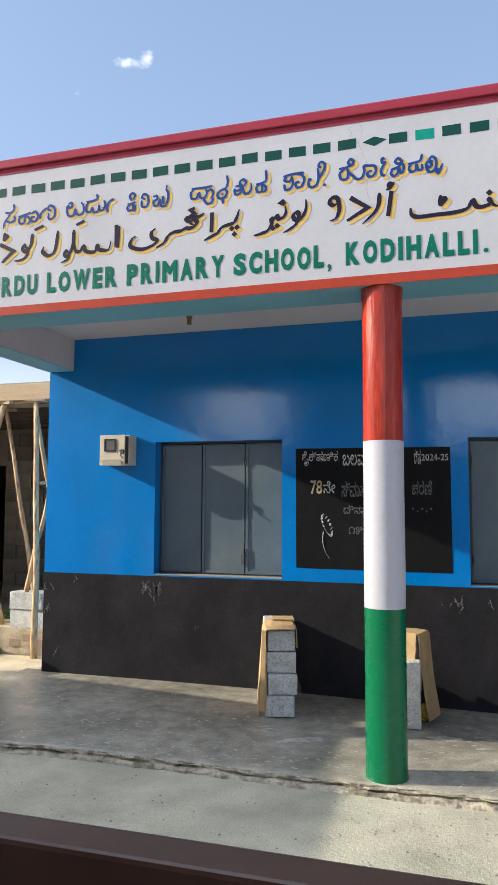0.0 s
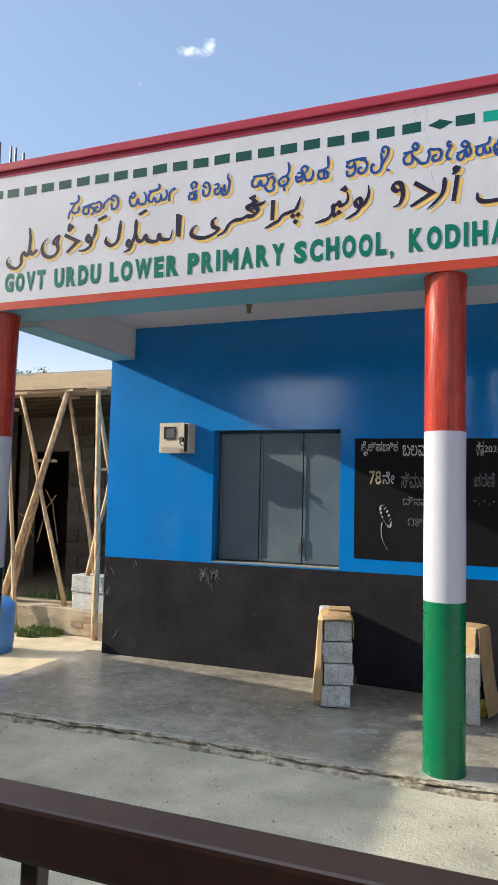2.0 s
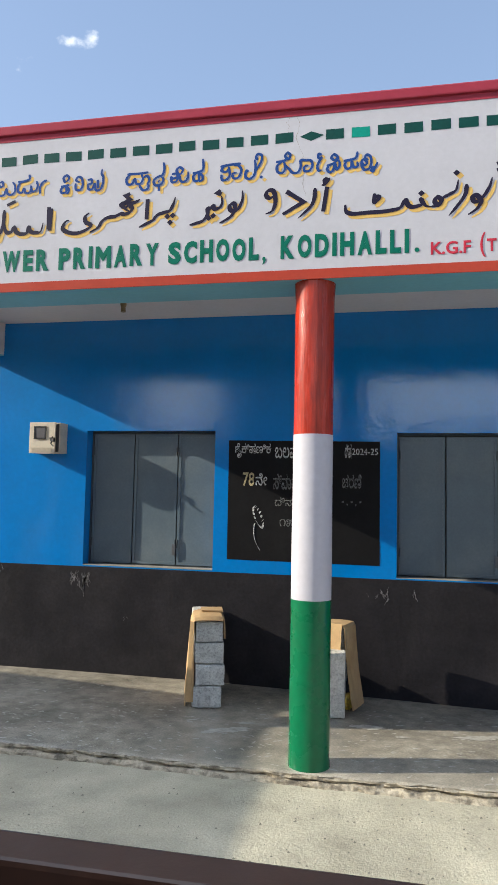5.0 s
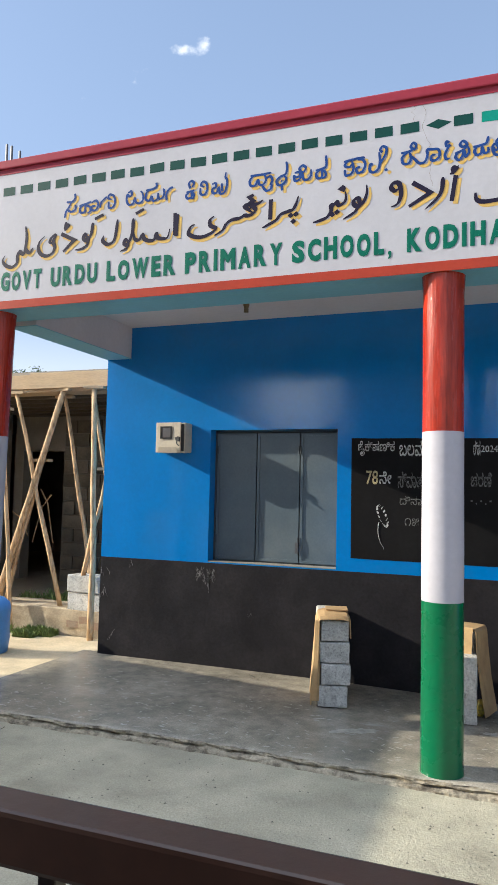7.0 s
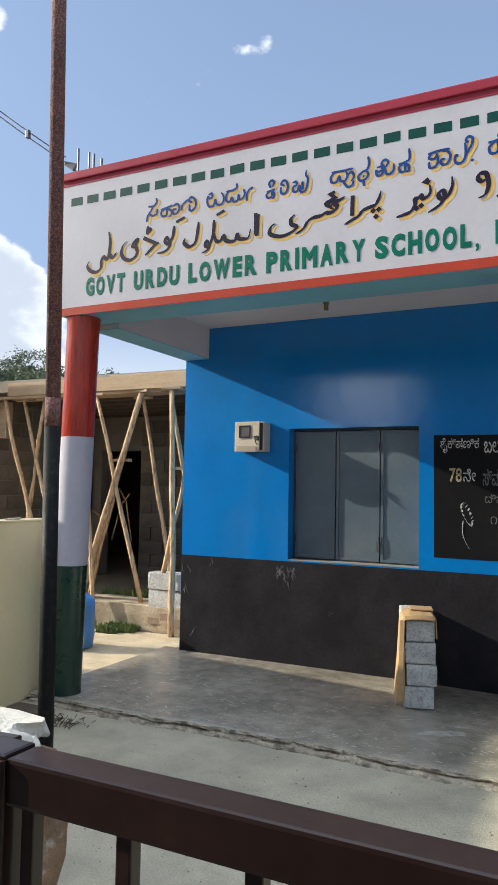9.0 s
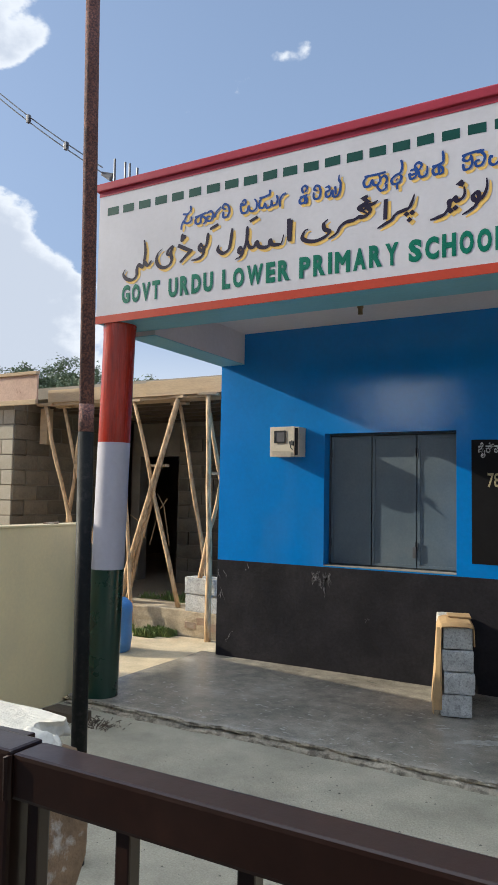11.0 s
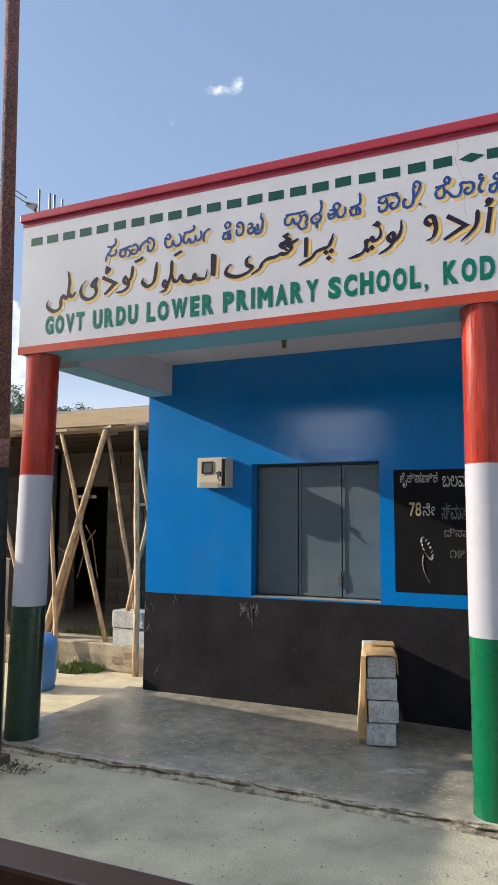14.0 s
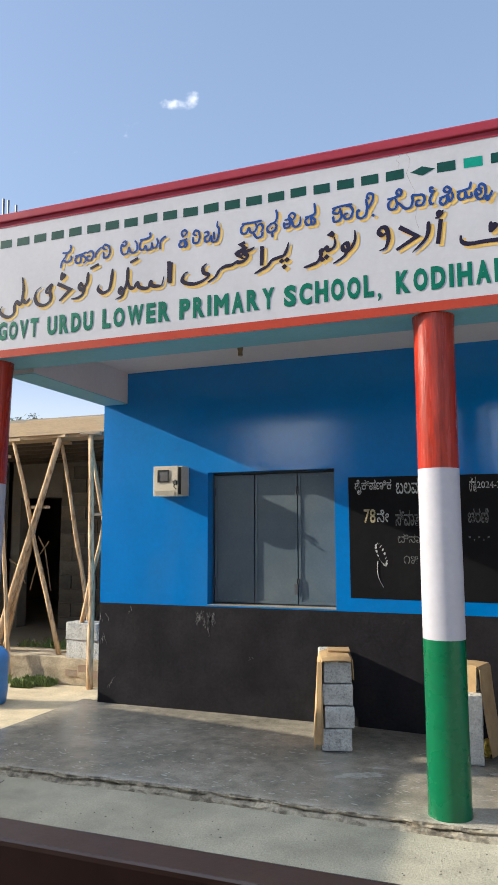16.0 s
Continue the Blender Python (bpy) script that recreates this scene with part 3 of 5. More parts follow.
for word, a, b in (("GOVT", -3.430, -3.09), ("URDU", -3.015, -2.648), ("LOWER", -2.577, -2.073), ("PRIMARY", -2.008, -1.367), ("SCHOOL", -1.308, -0.763), ("KODIHALLI", -0.637, 0.078)):
    sign_word(fascia, word, a, b, 2.82, 2.955, "sign_green", 0.055)
letter(fascia, ",", -0.742, -0.722, 2.79, 2.838, "sign_green", None, 0.02)
letter(fascia, ".", 0.106, 0.132, 2.82, 2.846, "sign_green", None, 0.0)
letter(fascia, "K.G.F", 0.193, 0.403, 2.80, 2.872, "sign_red", None, 0.025)
letter(fascia, "(", 0.45, 0.478, 2.776, 2.91, "sign_red", None, 0.02)
letter(fascia, "T", 0.485, 0.535, 2.805, 2.875, "sign_red", None, 0.03)
letter(fascia, ")", 0.541, 0.569, 2.776, 2.91, "sign_red", None, 0.02)

# Kannada and Urdu rows, painted by hand with a flat brush: strokes in centimetres from each word's lower left corner,
# "t" tapering, "b" blunt and round-turned, "s" square-ended, "d" a diamond dot
def glide(p, q, r, t, u):
    """A point on the smooth line from q to r."""
    return 0.5 * (2 * q + (r - p) * u + (2 * p - 5 * q + 4 * r - t) * u * u + (3 * q - p - 3 * r + t) * u ** 3)


def brush_stroke(kind, points, half):
    bm = bmesh.new()
    pts = [Vector((x / 100, 0, z / 100)) for x, z in points]
    if kind == "d":
        c = pts[0]
        bm.faces.new([bm.verts.new(c + Vector(q) * half * 1.25) for q in ((-1.1, 0, 0.1), (-0.1, 0, -1), (1.05, 0, -0.05), (0.1, 0, 1.05))])
        return bm
    line = []
    for i in range(len(pts) - 1):
        p, q, r, t = pts[max(i - 1, 0)], pts[i], pts[i + 1], pts[min(i + 2, len(pts) - 1)]
        n = 1 if kind == "s" else 7
        line += [q.lerp(r, j / n) if kind == "s" else glide(p, q, r, t, j / n) for j in range(n)]
    line.append(pts[-1])
    rows = []
    for i, c in enumerate(line):
        a = (c - line[max(i - 1, 0)]).normalized()
        b = (line[min(i + 1, len(line) - 1)] - c).normalized()
        d = (a + b).normalized()
        side = Vector((-d.z, 0, d.x))
        f = i / (len(line) - 1)
        w = half * (0.50 + 0.55 * abs(d.x * 0.64 - d.z * 0.77))
        if kind == "t":
            w *= min(1.0, 0.40 + 5 * f, 0.25 + 4 * (1 - f))
        elif kind == "b":
            w = half * (0.72 + 0.28 * abs(d.x * 0.64 - d.z * 0.77)) * min(1.0, 0.7 + 4 * f, 0.55 + 4 * (1 - f))
        elif 0 < i < len(line) - 1:
            w /= max(0.55, side.dot(Vector((-b.z, 0, b.x))))
        lift = Vector((0, -0.0008 * f, 0))
        rows.append((bm.verts.new(c + side * w + lift), bm.verts.new(c - side * w + lift)))
    for (a, b), (c, d) in zip(rows, rows[1:]):
        bm.faces.new((a, b, d, c))
    return bm


KANNADA, URDU = ("sign_blue", 0.0082), ("sign_black", 0.0138)


def brush_word(paint, x, z, *strokes):
    for i, (kind, *points) in enumerate(strokes):
        for dx, dz, y, half, material, name in ((0.019, -0.017, -0.0008, paint[1] + 0.002, "sign_ochre", "letter_shadow"), (0.0, 0.0, -0.0024, paint[1], paint[0], "letter")):
            bm = brush_stroke(kind, points, half)
            bmesh.ops.recalc_face_normals(bm, faces=bm.faces)
            bm.transform(Matrix.Translation((x + dx, y - 0.0003 * (i % 2), z + dz - 2.7)))
            part(name, bm, material, fascia)


brush_word(KANNADA, -2.919, 3.284, ("b", (1, 10.9), (5.1, 10.6), (7.8, 13.1), (7.3, 16)), ("b", (4.7, 10.3), (3.4, 7.7), (0.8, 4.4), (0, 0)), ("b", (2.1, 5.4), (4.9, 3.8), (8.1, 5), (8.4, 8.1)))
brush_word(KANNADA, -2.807, 3.296, ("b", (0, 5.7), (5, 6.6), (9.5, 7.6)), ("b", (4.1, 6.4), (0.5, 4.1), (1.5, 1.1), (4.7, 1.5), (5, 5.4), (8.2, 4.2), (9.2, 1.6), (6.6, 0)))
brush_word(KANNADA, -2.712, 3.311, ("b", (0, 5.3), (3.5, 6.4), (5.4, 3.3), (3.3, 0), (0.6, 0.4), (0.5, 2.8), (3.2, 2.8)), ("b", (6.8, 1.1), (7.6, 4.6), (9.8, 6.6), (11.9, 7.9)))
brush_word(KANNADA, -2.584, 3.313, ("b", (0.6, 3.9), (0.7, 0.3), (3.3, 0), (5.4, 3.2), (4.4, 7.3), (1.3, 9), (0, 6.8), (2.7, 5.2)))
brush_word(KANNADA, -2.443, 3.314, ("b", (0.8, 8), (2.9, 8.9), (3.8, 6.8), (2.1, 5.5), (0.3, 6.9), (0, 3), (1.8, 0), (4.8, 0.7), (6, 4.1), (6.9, 1.2), (9.5, 0.1), (12, 2), (11.9, 5.9), (10.2, 8.2)))
brush_word(KANNADA, -2.303, 3.319, ("b", (7.5, 11.7), (7.6, 9), (4.2, 7.6), (0, 7.5)), ("b", (3.4, 7.7), (0.5, 5.8), (0.1, 1.6), (2.7, 0.5), (4.3, 2.9), (5.6, 0), (8.5, 0.7), (8.9, 4.6)))
brush_word(KANNADA, -2.214, 3.309, ("b", (0, 5.6), (0.9, 1.9), (3.4, 2.3), (4.6, 5.2), (3.7, 8.1)), ("b", (6.3, 0), (6.2, 4.2), (7.9, 7.1), (10.7, 8.2)))
brush_word(KANNADA, -2.012, 3.299, ("b", (0, 4.3), (2.8, 4.6), (5.6, 5.3)), ("b", (2.8, 4.6), (0, 2.7), (0.8, 0.3), (3.6, 1), (3.6, 4.1), (5.2, 2.3), (4.9, 0.1), (3.3, 0)), ("b", (2.8, 6.5), (1.5, 9.7), (3.5, 11.3), (5.2, 9.5), (3.6, 7.1)))
brush_word(KANNADA, -1.916, 3.314, ("b", (0, 4.3), (0.4, 0.5), (3.2, 0), (4.8, 3.2), (4, 7.1), (1.6, 8.2), (0.4, 6.2), (2.8, 4.6)))
brush_word(KANNADA, -1.837, 3.306, ("b", (0, 6.5), (2.4, 6.9), (2.8, 4.6), (0.4, 3.5), (0.9, 0.8), (3.2, 0.8), (4.8, 3.9), (5.6, 0), (8.3, 0), (9.8, 3.1), (10.2, 7.6), (9, 10), (9.4, 12.9)), ("b", (6.7, 6.2), (7.1, 0.9)))
brush_word(KANNADA, -1.585, 3.282, ("b", (0.4, 10.5), (4.9, 10.5), (9.4, 10.5), (13.9, 10.9)), ("b", (2.6, 10.5), (0, 7.9), (0.7, 4.5), (3.7, 4.4), (5.3, 7.5), (6.4, 4.4), (9, 4.3), (10.5, 7), (9.4, 10.1)), ("b", (10.5, 7.4), (13.1, 8.8), (14.6, 6), (13.1, 3.3)), ("b", (8.2, 3.3), (10.8, 0), (13.8, 1), (14.2, 3.5)))
brush_word(KANNADA, -1.413, 3.270, ("b", (5.9, 17.5), (6.6, 13.7), (5.5, 9.9), (2.2, 8.6), (0, 6.4), (1.4, 3.6), (4.7, 4.2), (6.2, 6.9), (4.8, 8.9)), ("b", (2.9, 6.3), (3.6, 5.8)), ("b", (3.3, 3.7), (3.6, 0)))
brush_word(KANNADA, -1.304, 3.317, ("b", (0.4, 5), (3.3, 5.2), (3.7, 3), (1.1, 2.3), (0, 3.2), (0.7, 0.2), (3.3, 0.5), (5.1, 3.5), (6.1, 0.4), (8.6, 0), (10.5, 2.2), (10.5, 5.8)), ("b", (5.5, 3.8), (3.3, 7), (5.2, 8.9), (7.3, 7.1), (5.8, 4.4)))
brush_word(KANNADA, -1.171, 3.311, ("b", (0, 5.2), (3.6, 5.7), (6.4, 7.4), (6.1, 13.5)), ("b", (3.2, 5.4), (0.4, 3.4), (1.4, 0.4), (3.9, 1), (3.9, 4.6), (6, 3.2), (6, 0.7), (3.9, 0)))
brush_word(KANNADA, -1.002, 3.309, ("b", (0, 8), (4.1, 8.7), (8.2, 9), (12.3, 9)), ("b", (2, 8), (0.6, 5.7), (3.4, 4.6), (5.1, 6.7)), ("b", (0.6, 3.3), (1.2, 0), (4, 0.2), (5.7, 3.1), (4.8, 7.8)))
brush_word(KANNADA, -0.928, 3.315, ("b", (0.8, 7.7), (3.5, 7.3), (5.2, 4.2), (3.4, 0.3), (0.7, 0), (0, 2.6), (2.4, 3.2)))
brush_word(KANNADA, -0.850, 3.303, ("b", (1.7, 4.6), (0.1, 4.9), (0, 1.4), (2.3, 0), (5, 2), (5.8, 6.7), (5.2, 11.4)), ("b", (7.2, 11), (5.9, 12.6), (7, 14.5), (9.3, 13.4), (9.2, 10.3), (7.5, 7.1), (5.7, 4)))
brush_word(KANNADA, -0.673, 3.319, ("b", (0, 7.2), (4, 7.6), (7.6, 9)), ("b", (3.6, 7.3), (0.6, 4.7), (1.2, 1.2), (4.1, 0.7), (5.5, 3.5), (4.6, 7.1)), ("b", (6.6, 8.8), (5.3, 10.4), (6.7, 12.3), (8.3, 10.6), (7.2, 7.7)), ("b", (5.5, 4.9), (7.7, 2.5), (10.2, 0), (13.1, 0.5), (14.5, 4), (14.3, 7.1), (17.4, 6.9), (20.3, 6.4), (21.1, 3.2), (19.1, 0.5), (16.6, 0.9), (16.7, 3.3), (18.9, 3.6)))
brush_word(KANNADA, -0.434, 3.321, ("b", (2.4, 9.2), (0.6, 9.9), (0.8, 7.4), (2.4, 7.5), (1.1, 5.4), (0, 2.5), (0.9, 0), (2.5, 0.4)))
brush_word(KANNADA, -0.381, 3.306, ("b", (0, 4.1), (3.2, 4.9), (5.7, 6.5), (6.4, 8.3), (4.3, 10.4), (2.7, 8.7), (4.2, 7.1), (6.4, 8.3)), ("b", (1.6, 4.5), (0.3, 2), (2.1, 0), (4, 2.1), (4.7, 4.9), (5.8, 1.4), (7.4, 3.8), (6.9, 6.9)))
brush_word(KANNADA, -0.284, 3.320, ("b", (0, 4.7), (3.3, 5.1), (6.7, 6.1), (7.7, 9.6)), ("b", (1.8, 4.7), (0.5, 2.2), (1.9, 0), (4.1, 0.9), (4.5, 3.9), (5.6, 0.7), (7.7, 1), (7.5, 3.7)))
brush_word(KANNADA, -0.185, 3.294, ("b", (0, 6.2), (1.4, 3.9), (3, 5), (1.9, 7.1), (0.3, 6.8), (0.2, 3.5), (1.9, 1.2), (4.3, 2.1), (5.4, 5.2), (4.9, 8.6), (2.9, 9.9), (1.9, 8.1), (3.9, 6.8)), ("b", (5.2, 2.3), (7, 1.9), (6.6, 0), (5.5, 0.9), (7.6, 2.5), (8.9, 5.2)))
brush_word(KANNADA, -0.757, 3.309, ("d", (0, 0)))
brush_word(URDU, -3.421, 2.987, ("t", (18.3, 27.7), (19.6, 20), (18.9, 12.6), (17.5, 8.2), (13.9, 10.4), (12.4, 7.3), (12.1, 2.8), (8.1, 0), (2.8, 1.6), (0, 5.3), (1.9, 8.8)), ("t", (18.9, 11.8), (22.1, 8.8), (25.5, 12)))
brush_word(URDU, -3.125, 3.037, ("t", (11.2, 8.3), (9.2, 9.5), (10.6, 12.5), (13.5, 13.7), (12.2, 9.4), (13.3, 5.2), (11.5, 1.8), (7.1, 0), (2.1, 2), (0, 6.4), (1.3, 11.1), (5.1, 13.8)), ("s", (18.3, 14.1), (29, 8.7), (20.2, 1.7)), ("t", (21.9, 22), (21.6, 17.2), (23.9, 18.8), (21.9, 20.4)))
brush_word(URDU, -2.829, 3.056, ("t", (9.6, 7.6), (7.2, 10), (6.4, 7.3), (8.7, 5.4), (10, 7.5), (9.7, 3.2), (5.6, 0.3), (0, 0)), ("t", (13.4, 17.2), (12.7, 10.6), (11, 7.4), (9.2, 5.3)), ("s", (14.8, 19.4), (21.5, 21.7)))
brush_word(URDU, -2.614, 3.010, ("t", (10.8, 21.7), (10.1, 14), (8.5, 8.1), (4.1, 5.7), (0, 8.7), (0.8, 12.1)), ("t", (19, 6.4), (16.8, 7.5), (16.4, 4.9), (18.6, 3.8), (19.4, 5.6), (18.2, 1.9), (13.5, 0)))
brush_word(URDU, -2.428, 3.056, ("t", (3.9, 16.5), (3.7, 8.1), (2.1, 2.7), (0, 0)), ("s", (5.6, 19.3), (11.5, 21.6)), ("t", (4.1, 8.1), (5.5, 2.5), (8.9, 1.9), (11, 5), (12.7, 1.7), (16.5, 0.3), (19.8, 0.9), (21, 4.5), (22.3, 1.6), (25.6, 0.7), (29.2, 1.2), (30.7, 6.5)))
brush_word(URDU, -2.086, 3.069, ("s", (0, 15), (0.2, 0.9)), ("s", (1.6, 14), (1, 0)))
brush_word(URDU, -1.989, 3.043, ("t", (17.2, 12.3), (14.6, 10.2), (15, 6.6), (18.4, 4.5), (15.4, 1.8), (9.3, 0), (3.5, 0.9), (0, 3.4), (1.5, 7.5), (4.2, 8.5)), ("t", (17.7, 0), (22.9, 2.7), (25.8, 6.8), (29.5, 8.6), (33.8, 8.9), (37.4, 10.3), (39.6, 9.9), (42.8, 10.7), (44.6, 13.2), (42.4, 15), (40.3, 13.3), (43.1, 11.3)), ("t", (40.3, 13.3), (37.4, 16.6), (45.2, 16.5), (49.5, 18.5)), ("s", (43.1, 22.5), (40.3, 21.3), (43.1, 18.7), (38.8, 16.7)))
brush_word(URDU, -1.449, 3.101, ("s", (0.3, 12.4), (0, 0)))
brush_word(URDU, -1.497, 3.055, ("t", (0, 0), (4.5, 2), (8.6, 3.9), (11.3, 6.9), (15.4, 8.1), (19, 9.1), (21, 12.4), (22.4, 16.9)), ("d", (17.7, 5.6)), ("d", (21, 6)), ("d", (19.4, 1.9)))
brush_word(URDU, -1.182, 3.051, ("t", (0, 0), (4.1, 0.8), (8.2, 2.2), (10.8, 5.8), (10.7, 9.2), (12.1, 8.8), (14.1, 10.7), (15.2, 8.6), (17.9, 9.4), (19.5, 12), (19.1, 16.1)), ("s", (18.3, 19.9), (16.6, 18.3), (19, 17.1)), ("d", (11.6, 3.4)), ("d", (14.3, 4.6)))
brush_word(URDU, -1.001, 3.051, ("t", (0, 0), (4.4, 2.1), (7.3, 4.2), (9.3, 8.2), (8.5, 11.2), (6.2, 10.4), (6.3, 7.7), (9, 6.5), (11.6, 8.7), (13.5, 13.3), (13.4, 18.6)))
brush_word(URDU, -0.728, 3.088, ("t", (4.8, 10.3), (2.2, 9.2), (0.1, 11), (1.1, 13.6), (4.1, 13.4), (5.4, 10), (5.5, 5.6), (3.6, 1.4), (0, 0)))
brush_word(URDU, -0.629, 3.079, ("s", (2, 13.4), (11.9, 6.5), (0, 0)))
brush_word(URDU, -0.541, 3.050, ("t", (9.7, 17.2), (9.2, 10.6), (6.7, 5.9), (0, 0)))
brush_word(URDU, -0.408, 3.081, ("s", (3.2, 14.3), (1.1, 0)), ("t", (3.7, 18.8), (1.8, 18.7), (2.5, 16.6), (4.1, 18.5), (2.2, 16), (0, 15.2)))
brush_word(URDU, -0.273, 3.057, ("t", (0, 5.5), (0.6, 1.6), (4.4, 0), (12.5, 0.2), (21.8, 0.3), (29.8, 1.7), (32.8, 6), (34.7, 2.7), (37.7, 1.8), (42, 3.2), (41.3, 6.1), (43.8, 2.1), (46.8, 1.3)), ("t", (16.2, 11), (16.2, 5.8), (18.7, 8.2), (16.5, 9.6)), ("d", (41.6, 9.2)))
brush_word(URDU, 0.195, 3.070, ("t", (0, 0), (3.6, 0.7), (5.4, 3.4), (3, 5.2), (1.8, 2.7), (4.2, 0.7), (6, 4.3), (9.5, 6.3), (13.1, 8.6), (14.3, 14.2)), ("d", (13.4, 18.1)))
brush_word(URDU, 0.288, 3.013, ("t", (9.4, 17.1), (8.8, 12.1), (6.2, 7.5), (0, 0)))
brush_word(URDU, 0.388, 3.013, ("t", (0, 0), (4.4, 2.9), (6.8, 6.8), (4.7, 10.4), (2.4, 10), (3.3, 7.1), (6.2, 7.8), (9.1, 11.1), (11.5, 15.6), (12.6, 19.9)), ("s", (15, 23.6), (19.1, 25.1)), ("s", (15, 27.3), (19.1, 28.9)))


# ---- columns ----
def column(x_foot, x_top, r, label, green):
    y = 4.40
    ob = thing("column", label, "column", "porch columns", "", (x_foot, y, 0))
    cuts = (("green_band", green, -0.05, 0.905), ("white_band", "col_white", 0.905, 1.825), ("red_band", "col_red", 1.825, 2.699))
    for name, m, a, b in cuts:
        prof = []
        k = 9
        for i in range(k + 1):
            z = a + (b - a) * i / k
            rr = r + (0.006 if z < 0.04 else 0) + 0.0015 * noise.noise(Vector((z * 3, x_foot, 0))) + (0.006 if z > 2.67 else 0)
            prof.append((rr, z))
        bm = bm_lathe(prof, 40, caps=False)
        for v in bm.verts:
            v.co.x += (x_top - x_foot) * v.co.z / 2.7
        part(name, bm, m, ob, smooth=True)
    foot = bm_lathe([(r + 0.012, -0.03), (r + 0.008, -0.012), (r + 0.001, -0.004)], 40)
    part("foot", jitter(foot, 0.010, 16), "broken_edge", ob, "rough cement collar")
    return ob


column(-3.612, -3.545, 0.118, "round porch column painted orange and white, darker green below, beside the boundary wall", "col_green_dark")
column(-0.452, -0.452, 0.113, "round porch column painted orange, white and green before the blackboard", "col_green")


# ---- shuttered windows ----
def shutter_window(name, w, cuts, label):
    x0, x1, z0, z1 = w
    ob = thing(name, label, "window", "porch windows", "structure", (x0, WALL + 0.11, z0))
    wd, ht = x1 - x0, z1 - z0
    t = 0.014
    fr = bm_box(0.001, t, 0, 0.045, 0.001, ht - 0.001)
    for q in ((wd - t, wd - 0.001, 0, 0.045, 0.001, ht - 0.001), (t, wd - t, 0, 0.045, 0.001, t), (t, wd - t, 0, 0.045, ht - t, ht - 0.001)):
        bm_box(*q, 0, fr)
    part("window_frame", fr, "shutter_frame", ob, "dark steel frame")
    xs = [t] + [c - x0 for c in cuts] + [wd - t]
    for i, (a, b) in enumerate(zip(xs, xs[1:])):
        a, b = a + 0.005, b - 0.005
        leaf = bm_box(a, b, 0.012, 0.024, t + 0.006, ht - t - 0.006, 0.003)
        sh = part("shutter", leaf, "shutter", ob, "grey painted steel leaf")
        rim = bm_box(a, a + 0.022, 0.004, 0.011, t + 0.006, ht - t - 0.006)
        for q in ((b - 0.022, b, 0.004, 0.011, t + 0.006, ht - t - 0.006), (a + 0.022, b - 0.022, 0.004, 0.011, t + 0.006, t + 0.03), (a + 0.022, b - 0.022, 0.004, 0.011, ht - t - 0.03, ht - t - 0.006)):
            bm_box(*q, 0, rim)
        part("rim", rim, "shutter", sh)
        for hz in (0.16, ht - 0.2):
            hx = a + 0.004 if i != 1 else b - 0.004
            part("hinge", bm_tube([(hx, -0.002, hz), (hx, -0.002, hz + 0.07)], 0.006, 8), "shutter_frame", sh)
    lx = xs[2] - 0.03
    part("latch", bm_box(lx, lx + 0.03, -0.012, 0.004, 0.10, 0.19, 0.003), "steel", ob)
    part("window_sill", bm_box(0.0, wd, -0.1075, -0.002, 0.0005, 0.008), "raw_concrete", ob)
    return ob


shutter_window("window_1", W1, (-2.187, -1.80), "closed three-leaf grey steel shutters in recessed opening")
shutter_window("window_2", W2, (0.37, 0.757), "closed three-leaf grey steel shutters past the blackboard")
structure("room_back", bm_box(LEFT + 0.24, RIGHT - 0.01, 6.9, 6.95, 0, 2.99), "house_wall", "plain inner wall behind shutters", "wall")

# ---- blackboard painted on the wall ----
board = thing("blackboard", "black painted wall board with faded chalk writing", "blackboard", "", "", (-0.73, WALL, 1.44))
bb = bmesh.new()
N = 24
top, bot = [], []
for i in range(N + 1):
    u = i / N
    x = -0.606 + 1.206 * u
    top.append(bb.verts.new((x, -0.0026, 0.482 - 0.006 * u + 0.002 * noise.noise(Vector((u * 9, 0, 0))))))
    bot.append(bb.verts.new((x + 0.003, -0.0026, -0.472 - 0.008 * u + 0.003 * noise.noise(Vector((u * 9, 3, 0))))))
for i in range(N):
    bb.faces.new((bot[i], bot[i + 1], top[i + 1], top[i]))
part("board_face", bb, "board_black", board)


def chalk(body, x0, x1, z0, z1, material="chalk", weight=0.004):
    write(board, text_bm(body, x0 + 0.73, x1 + 0.73, z0 - 1.44, z1 - 1.44, -0.0036, 0, weight), material, "chalk_letter")


for args in (("ಶೈಕ್ಷಣಿಕ", -1.285, -0.99), ("ಬಲವ", -0.955, -0.78), ("ರ್ಷ", -0.40, -0.35)):
    chalk(args[0], args[1], args[2], 1.78, 1.90, "chalk", 0.012)
chalk("2024-25", -0.345, -0.145, 1.812, 1.862, "chalk", 0.004)
chalk("78", -1.215, -1.12, 1.555, 1.665, "chalk_yellow", 0.016)
chalk("ನೇ", -1.11, -1.015, 1.56, 1.66, "chalk", 0.01)
chalk("ಸ್ವಾತ", -0.965, -0.78, 1.53, 1.66, "chalk_faint", 0.016)
chalk("ಚರಣೆ", -0.42, -0.27, 1.55, 1.66, "chalk_faint", 0.016)
chalk("ದಿನಾ", -0.95, -0.78, 1.40, 1.47, "chalk_faint", 0.004)
chalk("- . - . -", -0.42, -0.27, 1.415, 1.45, "chalk_faint", 0.004)
chalk("೧೫", -0.91, -0.8, 1.24, 1.30, "chalk_faint", 0.004)


